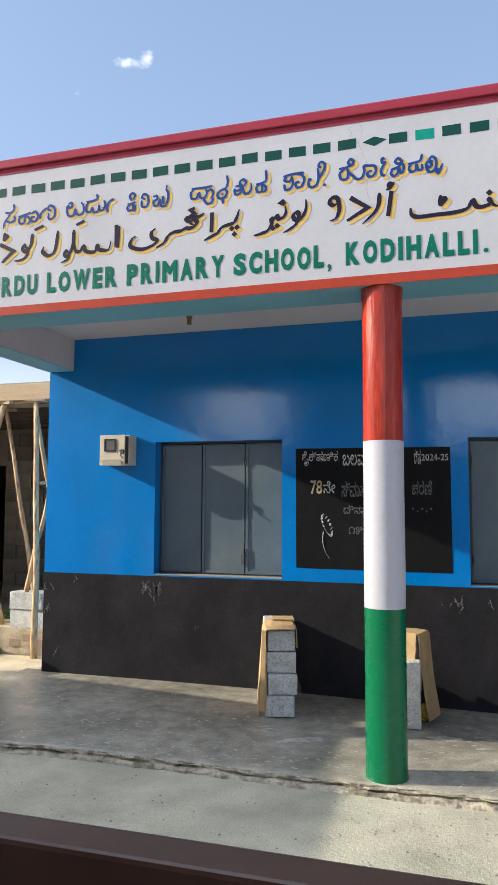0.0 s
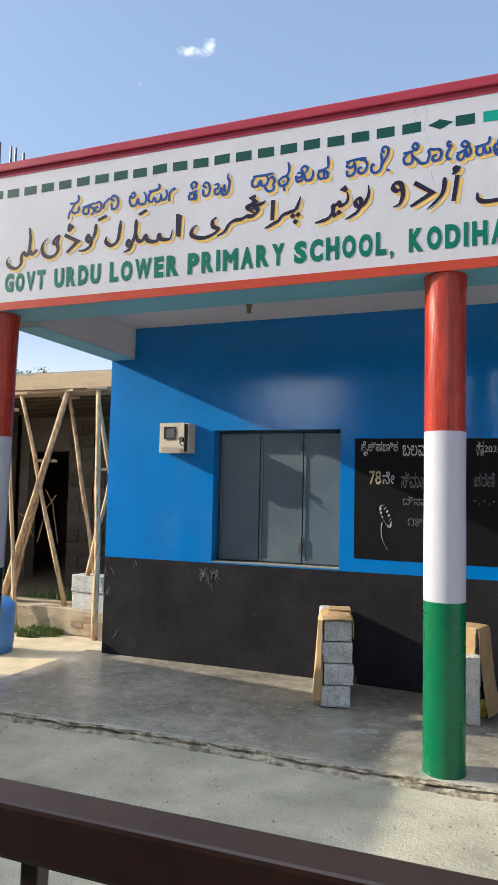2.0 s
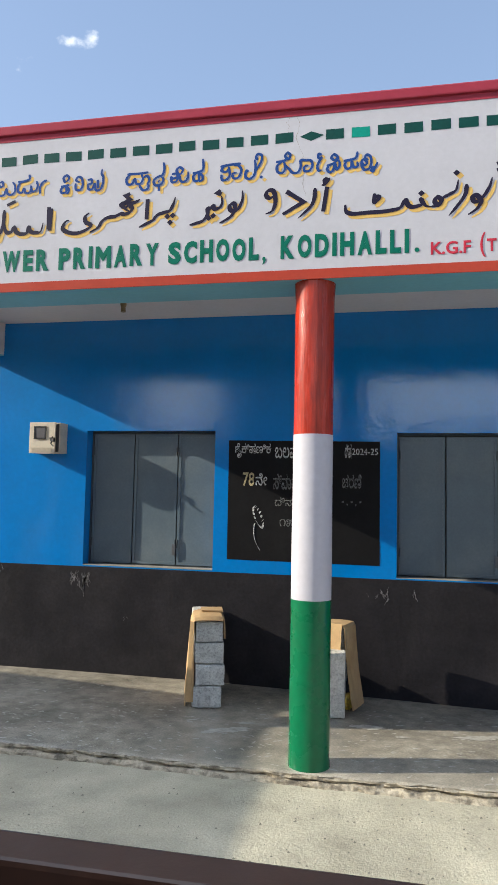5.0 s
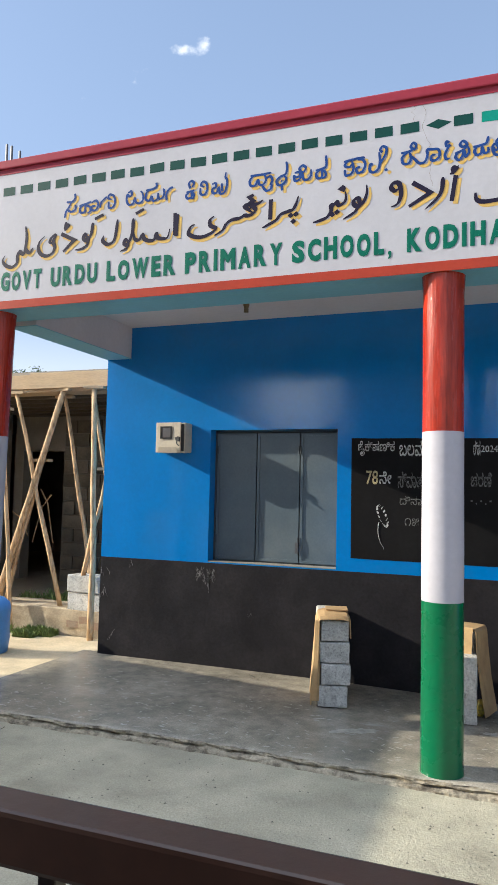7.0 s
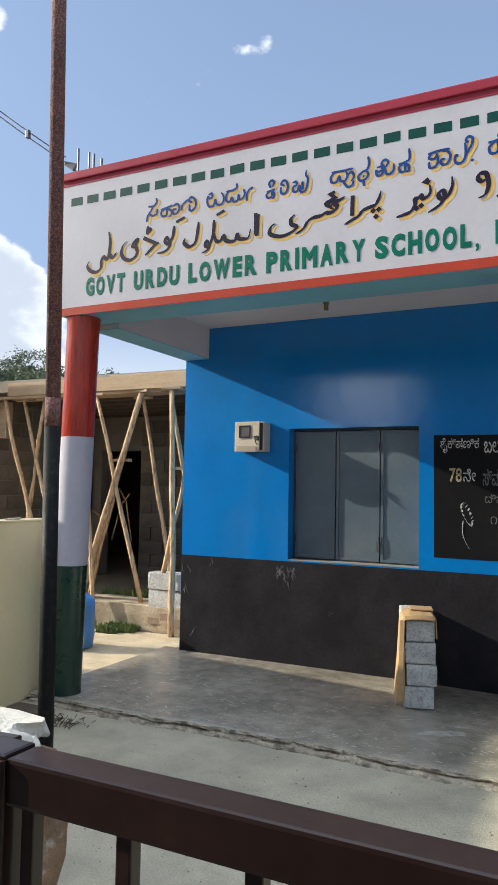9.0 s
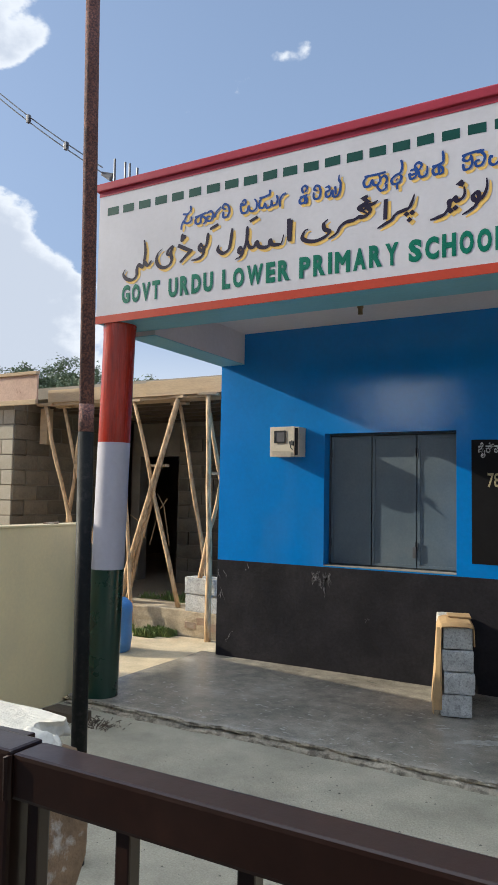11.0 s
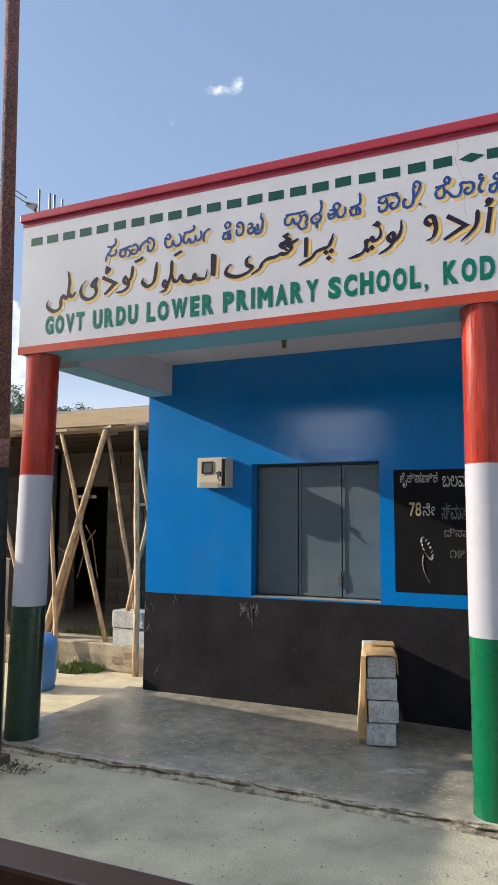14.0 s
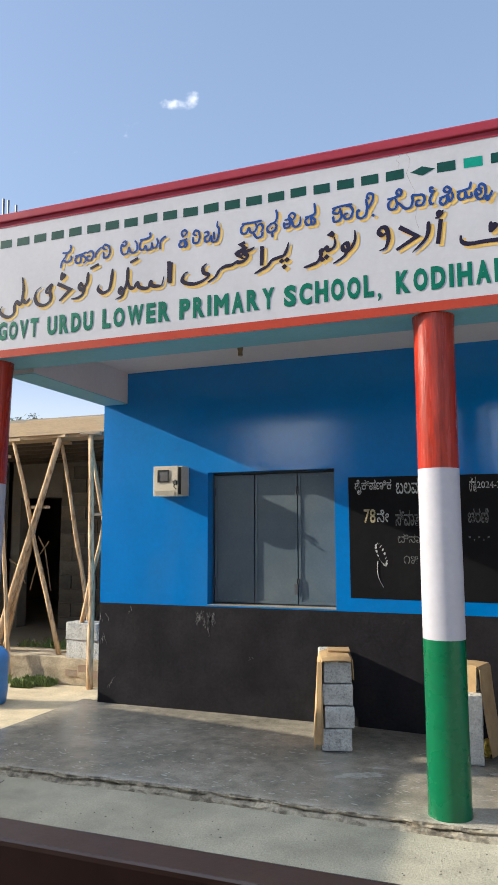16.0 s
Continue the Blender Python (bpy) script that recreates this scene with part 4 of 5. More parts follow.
def chalk_flower():
    bm = bmesh.new()
    cx, cz = 0.73 - 1.083, 1.31 - 1.44
    for k in range(16):
        t = 2 * math.pi * k / 16
        ex, ez = 0.03 * math.cos(t), 0.09 * math.sin(t)
        px, pz = cx + ex * 0.9 - ez * 0.35, cz + ez * 0.9 + ex * 0.2
        ring = [bm.verts.new((px + 0.009 * math.cos(a), -0.005, pz + 0.012 * math.sin(a + 0.5 * k))) for a in [2 * math.pi * j / 8 for j in range(8)]]
        bm.faces.new(ring)
    return bm


part("chalk_drawing", chalk_flower(), "chalk", board)
stem = [(-0.73 * 0 + 0.73 - 1.11 - 0.025 * math.sin(1.6 * u) + 0.07 * u ** 2.2, -0.006, 1.26 - 1.44 - 0.21 * u) for u in [i / 10 for i in range(11)]]
part("chalk_stem", bm_tube(stem, [0.004 - 0.003 * i / 10 for i in range(11)], 5), "chalk", board)


# scuffs on the dado
def scuff(x, z, n, spread, length, seed):
    rng = random.Random(seed)
    bm = bmesh.new()
    for _ in range(n):
        px, pz = x + rng.uniform(-spread, spread), z + rng.uniform(-0.03, 0.03)
        a = rng.uniform(-2.4, -0.8)
        l, w = length * rng.uniform(0.3, 1), rng.uniform(0.003, 0.010)
        pts = []
        for u in range(9):
            f = u / 8
            bend = 0.022 * noise.noise(Vector((f * 2.5, px * 40, seed)))
            pts.append((px + math.cos(a) * l * f + bend, pz + math.sin(a) * l * f, max(0.0004, w * (1 - abs(2 * f - 1) * 0.8) * (0.7 + 1.1 * noise.noise(Vector((f * 7, px * 30, seed)))))))
        up = [bm.verts.new((q[0] - q[2], -0.0045, q[1])) for q in pts]
        dn = [bm.verts.new((q[0] + q[2], -0.0045, q[1])) for q in pts]
        for i in range(8):
            bm.faces.new((up[i], dn[i], dn[i + 1], up[i + 1]))
    part("scuff", bm, "scuff", wall_back, "pale scraped plaster marks")


scuff(-2.64, 0.80, 13, 0.03, 0.10, 1)
scuff(-2.55, 0.79, 13, 0.04, 0.16, 2)
scuff(-2.60, 0.73, 5, 0.03, 0.06, 12)
scuff(-3.60, 0.77, 3, 0.03, 0.12, 3)
scuff(-3.585, 0.60, 3, 0.015, 0.13, 13)
scuff(-3.32, 0.83, 2, 0.02, 0.08, 4)
scuff(-0.15, 0.78, 9, 0.10, 0.09, 5)
scuff(0.13, 0.78, 2, 0.01, 0.14, 6)
scuff(-2.15, 0.49, 3, 0.04, 0.04, 7)
scuff(-3.45, 0.2, 2, 0.02, 0.16, 8)


# ---- meter box ----
def meter_box():
    ob = thing("meter_box", "weathered beige steel electricity meter box with open lid", "meter box", "", "", (-2.89, WALL, 1.925))
    part("body", bm_box(-0.135, 0.135, -0.135, -0.003, -0.125, 0.13, 0.006), "meter_box", ob)
    lid = bm_box(-0.137, 0.105, -0.150, -0.138, -0.128, 0.132, 0.004)
    lid.transform(pose(0, 0, 0, 0, 0, -2))
    lid_ob = part("lid", lid, "meter_box", ob, "chipped beige lid")
    fr = bm_box(-0.095, 0.015, -0.158, -0.152, -0.01, 0.002)
    for q in ((-0.095, 0.015, -0.158, -0.152, 0.086, 0.098), (-0.095, -0.083, -0.158, -0.152, 0.002, 0.086), (0.003, 0.015, -0.158, -0.152, 0.002, 0.086)):
        bm_box(*q, 0, fr)
    part("window_rim", fr, "dark_plastic", lid_ob)
    part("glass", bm_box(-0.083, 0.003, -0.1545, -0.152, 0.002, 0.086), "meter_glass", lid_ob)
    part("latch", jitter(bm_box(0.06, 0.10, -0.175, -0.152, -0.03, 0.0, 0.004), 0.012, 20), "dark_plastic", lid_ob)
    part("latch", jitter(bm_tube([(0.085, -0.17, 0.01), (0.07, -0.175, -0.05), (0.10, -0.19, -0.07)], 0.006, 6), 0.006, 20), "dark_plastic", lid_ob)
    # thin dark sheet filling the gap between body and lid
    gap = bm_box(-0.12, 0.125, -0.139, -0.1365, -0.115, 0.12)
    part("gasket", gap, "dark_plastic", ob)
    flap = bm_rot_box(0.18, 0.004, 0.05, pose(-0.02, -0.158, -0.105, 12, 0, 0))
    part("flap", flap, "meter_box", lid_ob)
    return ob


meter_box()

# ---- lamp holder under the ceiling ----
lamp = thing("lamp_holder", "empty brass lamp holder hanging from porch ceiling", "lamp holder", "", "", (-1.88, 5.0, 2.945))
lamp.scale = (0.8, 0.8, 1.0)
part("rose", bm_lathe([(0.03, -0.012), (0.03, 0)], 16), "ceiling_paint", lamp)
part("wire", bm_tube([(0, 0, -0.01), (0.012, 0, -0.06), (0.004, 0, -0.11)], 0.004, 6), "cable", lamp)
part("wire", bm_tube([(0.02, 0, -0.01), (-0.014, 0, -0.06), (-0.004, 0, -0.11)], 0.003, 6), "cable", lamp)
part("holder", bm_lathe([(0.012, -0.105), (0.026, -0.12), (0.028, -0.15), (0.02, -0.165), (0.022, -0.20)], 14), "bulb_brass", lamp)


# ---- block stacks with cardboard ----
def rough_block(sx, sy, sz, m, name, material, parent, seed):
    bm = bm_box(-sx / 2, sx / 2, -sy / 2, sy / 2, 0.0, sz, 0.012)
    bmesh.ops.subdivide_edges(bm, edges=[e for e in bm.edges if e.calc_length() > 0.05], cuts=3, use_grid_fill=True)
    jitter(bm, 0.004, 14, seed)
    bm.transform(m)
    return part(name, bm, material, parent)


stack = thing("block_stack", "four grey cement blocks stacked, draped with cardboard", "block stack", "stacks by the wall", "", (-1.325, 5.46, 0))
stack.rotation_euler.z = radians(17)
for k, (dx, dy, turn) in enumerate(((-0.006, -0.008, -2), (0.004, 0.0, 1.5), (0.002, 0.004, -1), (-0.004, 0.0, 1))):
    rough_block(0.205 - 0.012 * (k == 3), 0.37, 0.143, pose(dx, dy, 0.002 + 0.149 * k, 0, 0, turn), "block", "block", stack, k * 3.7)
    rough_block(0.19, 0.32, 0.143, pose(-0.015 + dx, 0.35 + dy, 0.002 + 0.149 * k, 0, 0, turn), "block", "block", stack, k * 2.9 + 50)


def sheet(points, rows, thick):
    """A bent sheet: a run of (x, z) drawn out between two y, with a thickness."""
    bm = bmesh.new()
    y0, y1 = rows
    grid = []
    m = 6
    for x, z in points:
        grid.append([bm.verts.new((x + 0.006 * noise.noise(Vector((x * 9, j * 1.3, z * 5))), y0 + (y1 - y0) * j / m, z)) for j in range(m + 1)])
    for a, b in zip(grid, grid[1:]):
        for j in range(m):
            bm.faces.new((a[j], a[j + 1], b[j + 1], b[j]))
    bmesh.ops.recalc_face_normals(bm, faces=bm.faces)
    bmesh.ops.solidify(bm, geom=list(bm.faces), thickness=thick)
    return bm


slab = tagged(link_mesh("cardboard_scrap", jitter(bm_box(-0.06, 0.10, 0.0, 0.17, 0.0, 0.011, 0.003), 0.004, 14), "card"), "folded brown cardboard scrap lying on stacked blocks", "cardboard")
slab.location, slab.rotation_euler.z = (-1.325, 5.46, 0.630), radians(17)
card = thing("cardboard", "bent brown cardboard sheet draped over stacked blocks", "cardboard", "cardboard sheets", "", (-1.325, 5.46, 0.012))
card.rotation_euler.z = radians(17)
part("side_sheet", sheet([(-0.165, 0.0), (-0.16, 0.1), (-0.15, 0.25), (-0.14, 0.42), (-0.13, 0.55), (-0.115, 0.598), (-0.07, 0.612), (0.0, 0.616), (0.085, 0.612), (0.104, 0.595), (0.108, 0.53), (0.112, 0.46)], (-0.185, 0.17), 0.006), "card", card)
lip = bmesh.new()
rows = [[lip.verts.new((x, y, z)) for x, y in ((-0.155 + 0.03 * z, -0.187), (-0.125 + 0.03 * z, -0.196), (-0.107 + 0.004 * math.sin(z * 9), -0.19))] for z in [0.03 + 0.055 * k for k in range(11)]]
for r0, r1 in zip(rows, rows[1:]):
    for j in range(2):
        lip.faces.new((r0[j], r0[j + 1], r1[j + 1], r1[j]))
bmesh.ops.recalc_face_normals(lip, faces=lip.faces)
bmesh.ops.solidify(lip, geom=list(lip.faces), thickness=0.005)
part("front_lip", lip, "card", card)
fold = sheet([(-0.118, 0.585), (-0.108, 0.602), (-0.06, 0.609), (0.0, 0.611), (0.06, 0.609), (0.092, 0.600)], (-0.215, -0.183), 0.006)
for v in fold.verts:
    v.co.z += 0.008 - 0.9 * max(0.0, -0.190 - v.co.y)
part("top_fold", jitter(fold, 0.005, 16), "card", card)

stack2 = thing("block_stack", "pale cement block on end before stacked blocks", "block stack", "stacks by the wall", "", (-0.44, 5.58, -0.012))
rough_block(0.15, 0.15, 0.43, pose(0.03, -0.18, 0, 0, 0, 4), "upright_block", "block_white", stack2, 3.0)
for k in range(4):
    rough_block(0.17, 0.24, 0.141, pose(0.0, 0.06, 0.004 + 0.1435 * k, 0, 0, (1, -2, 2, -1)[k]), "block", "block", stack2, 30 + k * 3.7)
card2 = thing("cardboard", "bent brown cardboard hanging from block stack", "cardboard", "cardboard sheets", "", (-0.44, 5.58, -0.012))
card2.rotation_euler.z = radians(-15)
part("side_sheet", sheet([(-0.11, 0.50), (-0.10, 0.588), (-0.05, 0.594), (0.02, 0.596), (0.10, 0.592), (0.115, 0.57), (0.125, 0.42), (0.145, 0.25), (0.17, 0.10), (0.185, 0.02)], (-0.07, 0.16), 0.006), "card", card2)
ff = sheet([(-0.09, 0.60), (0.0, 0.602), (0.095, 0.60)], (-0.10, -0.072), 0.005)
for v in ff.verts:
    v.co.z -= 7.5 * max(0.0, -0.076 - v.co.y)
part("front_flap", ff, "card", card2)
wrap = bm_tube([(0, 0, 0.01), (0.02, 0.01, 0.05), (0.0, 0.0, 0.11), (-0.01, 0.0, 0.16)], [0.03, 0.042, 0.036, 0.012], 9, None, 0.4)
wr = tagged(link_mesh("wrapper", jitter(wrap, 0.012, 30), "yellow_wrap"), "crumpled yellow plastic wrapper tucked beside blocks", "wrapper")
wr.location, wr.scale = (-0.325, 5.53, -0.01), (0.75, 0.75, 0.75)


# ---- gate in front of the camera ----
GX0, GX1, GY, GT = -0.60, 1.55, 0.78, 1.222
gate = thing("gate", "dark brown painted steel bar gate", "gate", "", "", (0.4, GY, -0.06))
gz = 0.06
gate_o = Vector((-0.4, 0, gz))


def gate_part(name, x0, x1, y0, y1, z0, z1, bevel=0.004):
    bm = bm_box(x0, x1, y0, y1, z0, z1, bevel)
    bm.transform(Matrix.Translation(gate_o))
    return part(name, bm, "gate_paint", gate)


gate_part("top_rail", GX0 + 0.001, GX1, -0.02, 0.021, GT - 0.042, GT)
gate_part("bottom_rail", GX0 + 0.001, GX1, -0.02, 0.02, 0.06, 0.10)
gate_part("stile", GX0 - 0.062, GX0, -0.021, 0.022, 0.02, GT + 0.002)
gate_part("stile", GX1 + 0.001, GX1 + 0.05, -0.02, 0.02, 0.02, GT)
gate_part("inner_bar", GX0 + 0.012, GX0 + 0.026, -0.008, 0.008, 0.101, GT - 0.043, 0.002)
for k in range(17):
    x = -0.482 + 0.1225 * k
    gate_part("bar", x, x + 0.016, -0.008, 0.008, 0.101, GT - 0.043, 0.002)
weld = bm_tube([(GX0, -0.022, GT - 0.04), (GX0, -0.023, GT - 0.001)], 0.004, 8)
weld.transform(Matrix.Translation(gate_o))
part("weld_seam", jitter(weld, 0.003, 60), "gate_paint", gate)


# ---- broken gate pillar ----
def pillar():
    ob = thing("gate_pillar", "broken masonry gate pillar with cracked white plaster cap", "pillar", "", "", (-1.1, 1.13, -0.06))
    body = bm_box(-1.1, 0.205, -0.065, 0.055, 0.0, 1.115)
    bmesh.ops.subdivide_edges(body, edges=list(body.edges), cuts=18, use_grid_fill=True)
    for v in body.verts:
        d = noise.noise_vector(v.co * 7) * 0.022 + noise.noise_vector(v.co * 22) * 0.012
        v.co += Vector((d.x, d.y, d.z * 0.4))
    part("masonry", body, "rubble", ob, "exposed rubble and brick", True)
    cap = bm_box(-1.12, 0.135, -0.078, 0.07, 1.125, 1.155)
    bmesh.ops.subdivide_edges(cap, edges=list(cap.edges), cuts=20, use_grid_fill=True)
    for v in cap.verts:
        e = max(0.0, v.co.x - 0.0)
        v.co.x += (0.06 * noise.noise(Vector((v.co.y * 14, v.co.z * 4, 3))) + 0.025 * noise.noise(v.co * 45)) * min(1, e * 8)
        v.co.z += 0.010 * noise.noise(v.co * 6) + 0.006 * noise.noise(v.co * 28) - 0.5 * e ** 2 * (0.5 + abs(noise.noise(v.co * 11)))
        v.co.y += 0.012 * noise.noise(v.co * 9 + Vector((5, 0, 0)))
    part("plaster_cap", cap, "plaster_white", ob, "cracked white plaster")
    lump = bmesh.new()
    bmesh.ops.create_icosphere(lump, subdivisions=4, radius=0.06)
    for v in lump.verts:
        v.co = Vector((v.co.x * 1.0, v.co.y * 1.1, v.co.z * 1.1))
        v.co += noise.noise_vector(v.co * 14) * 0.022 + noise.noise_vector(v.co * 40) * 0.009
        v.co *= 0.72
        v.co += Vector((0.155, -0.01, 1.10))
    part("plaster_lump", lump, "plaster_white", ob, "rough broken plaster edge", True)
    strap = bm_box(0.20, 0.385, -0.245, -0.225, 1.222, 1.236, 0.002)
    for v in strap.verts:
        v.co.z += 0.006 * (v.co.x > 0.3)
    part("hinge_strap", strap, "gate_paint", ob, "dark steel hinge strap")
    return ob


pillar()

# ---- tall steel pole ----
fp = thing("flag_pole", "tall steel pole, rusted above and black below", "pole", "", "", (-2.202, 2.6, -0.06))
part("lower_tube", bm_tube([(0.03, 0, 0), (0.017, 0, 0.9), (0, 0, 1.78)], 0.033, 20), "pole_black", fp, "black painted lower tube", True)
part("coupling", bm_tube([(0, 0, 1.781), (0, 0, 1.90)], 0.0325, 20), "rust", fp, "", True)
part("upper_tube", bm_tube([(-0.001, 0, 1.901), (-0.055, 0, 4.0), (-0.14, 0, 7.2)], 0.0315, 20), "rust", fp, "rusty upper tube", True)

# ---- cream boundary wall along the yard's side ----
cw = thing("boundary_wall", "smooth cream painted boundary wall beside the column", "wall", "", "structure", (-3.86, 2.7, -0.06))
part("wall_body", bm_box(-0.13, 0, -2.3, 1.78, 0, 1.268), "cream", cw)
part("wall_cap", jitter(bm_box(-0.14, 0.008, -2.3, 1.785, 1.269, 1.284, 0.004), 0.003, 5), "cream", cw)
tile = tagged(link_mesh("slate", jitter(bm_tube([(0, 0, 0), (0, 0, 0.008)], 0.055, 10), 0.01, 20), "rubble"), "flat stone chip lying on wall top", "stone")
tile.location = (-3.92, 4.15, 1.226)

# debris at the wall foot
deb = bmesh.new()
rng = random.Random(7)
for _ in range(110):
    x, y = rng.gauss(-3.30, 0.12), rng.gauss(3.96, 0.05)
    a, l = rng.uniform(0, 3.1), rng.uniform(0.01, 0.045)
    bm_tube([(x, y, -0.05 + rng.uniform(0, 0.02)), (x + math.cos(a) * l, y + math.sin(a) * l, -0.045 + rng.uniform(0, 0.03))], rng.uniform(0.001, 0.0035), 5, deb)
tagged(link_mesh("debris", deb, "dark_wood"), "dry twigs and litter by the pole", "debris", "", "stuff")
# flat box put in for a dark brown patch by the wall
pit = tagged(link_mesh("brown_board", jitter(bm_box(-3.72, -3.42, 3.93, 4.08, -0.055, 0.0, 0.006), 0.012, 8), "dark_wood"), "flat dark brown box at wall foot", "board")

# loose grit on the yard
grit = bmesh.new()
rng = random.Random(11)
for _ in range(2600):
    x, y = rng.uniform(-2.6, 2.4), rng.uniform(2.2, 4.15)
    if x < -0.5 and rng.random() < 0.55:
        continue
    s = 0.002 + 0.007 * rng.random() ** 2
    z = yard_z(x, y)
    v = [grit.verts.new((x + s * dx, y + s * dy, z + s * dz)) for dx, dy, dz in ((1, 0, 0), (-0.5, 0.9, 0), (-0.6, -0.8, 0), (0.1, 0.1, 0.6))]
    for q in ((0, 1, 3), (1, 2, 3), (2, 0, 3)):
        grit.faces.new([v[i] for i in q])
tagged(link_mesh("grit", grit, "pebble"), "scattered small stone chips on cement yard", "gravel", "", "stuff")

# ---- blue barrel ----
bar = thing("barrel", "blue plastic barrel standing on sand behind the column", "barrel", "", "", (-4.62, 5.72, -0.045))
part("shell", bm_lathe([(0.14, 0.0), (0.165, 0.02), (0.175, 0.10), (0.18, 0.14), (0.175, 0.18), (0.175, 0.36), (0.18, 0.40), (0.17, 0.45), (0.12, 0.50), (0.06, 0.515)], 28), "barrel_blue", bar, "", True)
part("cap", bm_lathe([(0.05, 0.516), (0.05, 0.545)], 16), "barrel_blue", bar)

# ---- plinth, blocks, grass ----
pl = thing("plinth", "rough concrete plinth edge with exposed brick", "plinth", "", "structure", (-6.5, 6.85, -0.06))


def rough_box(x0, x1, y0, y1, z0, z1, cuts, amp):
    bm = bm_box(x0, x1, y0, y1, z0, z1)
    bmesh.ops.subdivide_edges(bm, edges=[e for e in bm.edges if e.calc_length() > 0.15], cuts=cuts, use_grid_fill=True)
    for v in bm.verts:
        v.co += noise.noise_vector(v.co * 5) * amp + noise.noise_vector(v.co * 17) * amp * 0.5
    return bm


part("plinth_body", rough_box(-3.0, 2.85, -0.22, 0.2, 0, 0.30, 20, 0.025), "plinth_cement", pl, "", True)
for k in range(4):
    bx = 2.05 + 0.17 * k + 0.04 * random.random()
    part("brick", rough_box(bx, bx + 0.14, -0.232, -0.15, 0.12 + 0.05 * (k % 2), 0.19 + 0.05 * (k % 2), 3, 0.012), "red_brick", pl)
structure("shed_floor", bm_grid(-9.4, -3.65, 7.055, 13.0, 30, 20, lambda x, y: 0.17 + 0.03 * noise.noise(Vector((x * 2, y * 2, 0)))), "earth", "raised earth floor inside unfinished building", "ground")
pile = thing("block_pile", "two cement blocks stacked on plinth beside timber prop", "block pile", "", "", (-4.2, 6.72, 0.235))
rough_block(0.44, 0.19, 0.18, pose(0, 0, 0.0, 0, 0, 1), "block", "block", pile, 2.0)
rough_block(0.45, 0.20, 0.17, pose(0.0, -0.01, 0.184, 0, 0, -1), "block", "block", pile, 5.0)


def tufts(boxes, count, height, seed, wide=1.0):
    rng = random.Random(seed)
    bm = bmesh.new()
    for x0, x1, y0, y1, z in boxes:
        for _ in range(count):
            x, y = rng.uniform(x0, x1), rng.uniform(y0, y1)
            if noise.noise(Vector((x * 4, y * 4, seed))) < -0.1:
                continue
            h, w, a = height * rng.uniform(0.25, 1.0) * (1.0 + 1.2 * noise.noise(Vector((x * 9, y * 9, 2)))), wide * rng.uniform(0.004, 0.011), rng.uniform(0, 6.28)
            lx, ly = rng.uniform(-0.5, 0.5) * h, rng.uniform(-0.5, 0.5) * h
            ca, sa = math.cos(a) * w, math.sin(a) * w
            p = [bm.verts.new(q) for q in ((x - ca, y - sa, z), (x + ca, y + sa, z), (x + ca * 0.7 + lx * 0.4, y + sa * 0.7 + ly * 0.4, z + h * 0.6), (x + lx, y + ly, z + h), (x - ca * 0.7 + lx * 0.4, y - sa * 0.7 + ly * 0.4, z + h * 0.6))]
            bm.faces.new(p)
    return bm


tagged(link_mesh("grass", tufts(((-5.6, -4.45, 7.06, 7.6, 0.18),), 1600, 0.09, 3), "grass"), "short green grass behind plinth", "grass", "", "stuff")
tagged(link_mesh("weeds", tufts(((-4.92, -4.68, 6.40, 6.62, -0.05), (-4.74, -4.52, 6.50, 6.62, -0.05), (-5.3, -5.05, 6.5, 6.62, -0.05)), 1300, 0.075, 5, 2.2), "grass"), "green weeds at plinth foot", "weeds", "", "stuff")


# ---- unfinished building with timber props ----
shed = thing("unfinished_building", "unfinished grey block building with timber slab formwork", "building", "", "", (-6.9, 8.0, -0.06))


def rel(bm):
    bm.transform(Matrix.Translation((6.9, -8.0, 0.06)))
    return bm


part("slab", rel(bm_box(-11.0, -3.66, 6.80, 13.2, 2.60, 2.74)), "raw_concrete", shed)
part("slab_form", rel(jitter(bm_box(-6.58, -3.66, 6.70, 6.796, 2.535, 2.69, 0.004), 0.006, 1.4)), "plank", shed, "weathered plank edge")
part("slab_form", rel(jitter(bm_box(-5.05, -3.66, 6.668, 6.697, 2.53, 2.70, 0.004), 0.006, 1.4)), "plank", shed, "weathered plank edge")
part("bearer", rel(bm_box(-6.6, -3.66, 6.72, 7.0, 2.50, 2.533)), "plank", shed)
for k in range(6):
    part("joist", rel(bm_box(-6.9, -3.7, 7.05 + 0.34 * k, 7.13 + 0.34 * k, 2.48, 2.598)), "dark_wood", shed)
part("side_form", rel(jitter(bm_box(-11.0, -6.585, 6.52, 6.545, 2.515, 2.86, 0.003), 0.01, 0.6)), "ply_pink", shed, "stained pink plywood board")
part("form_rail", rel(jitter(bm_box(-11.0, -6.58, 6.495, 6.55, 2.865, 2.905, 0.004), 0.01, 0.6)), "plank", shed)
part("form_rail", rel(jitter(bm_box(-11.0, -6.57, 6.49, 6.519, 2.50, 2.56, 0.004), 0.01, 0.6)), "plank", shed)
back = sheet_with_holes((-7.0, -6.85, -6.15, -3.66), (-0.05, 2.0, 2.6), ((-6.85, -6.15, -0.05, 2.0),), 8.9, 9.1)
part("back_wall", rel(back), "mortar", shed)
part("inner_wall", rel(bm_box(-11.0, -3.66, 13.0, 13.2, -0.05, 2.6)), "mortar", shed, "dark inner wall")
# out-of-sight walls added to keep light out of the doorway's room
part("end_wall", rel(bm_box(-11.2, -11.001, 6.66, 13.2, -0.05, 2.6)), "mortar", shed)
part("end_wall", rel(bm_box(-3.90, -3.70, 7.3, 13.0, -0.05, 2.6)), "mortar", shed)
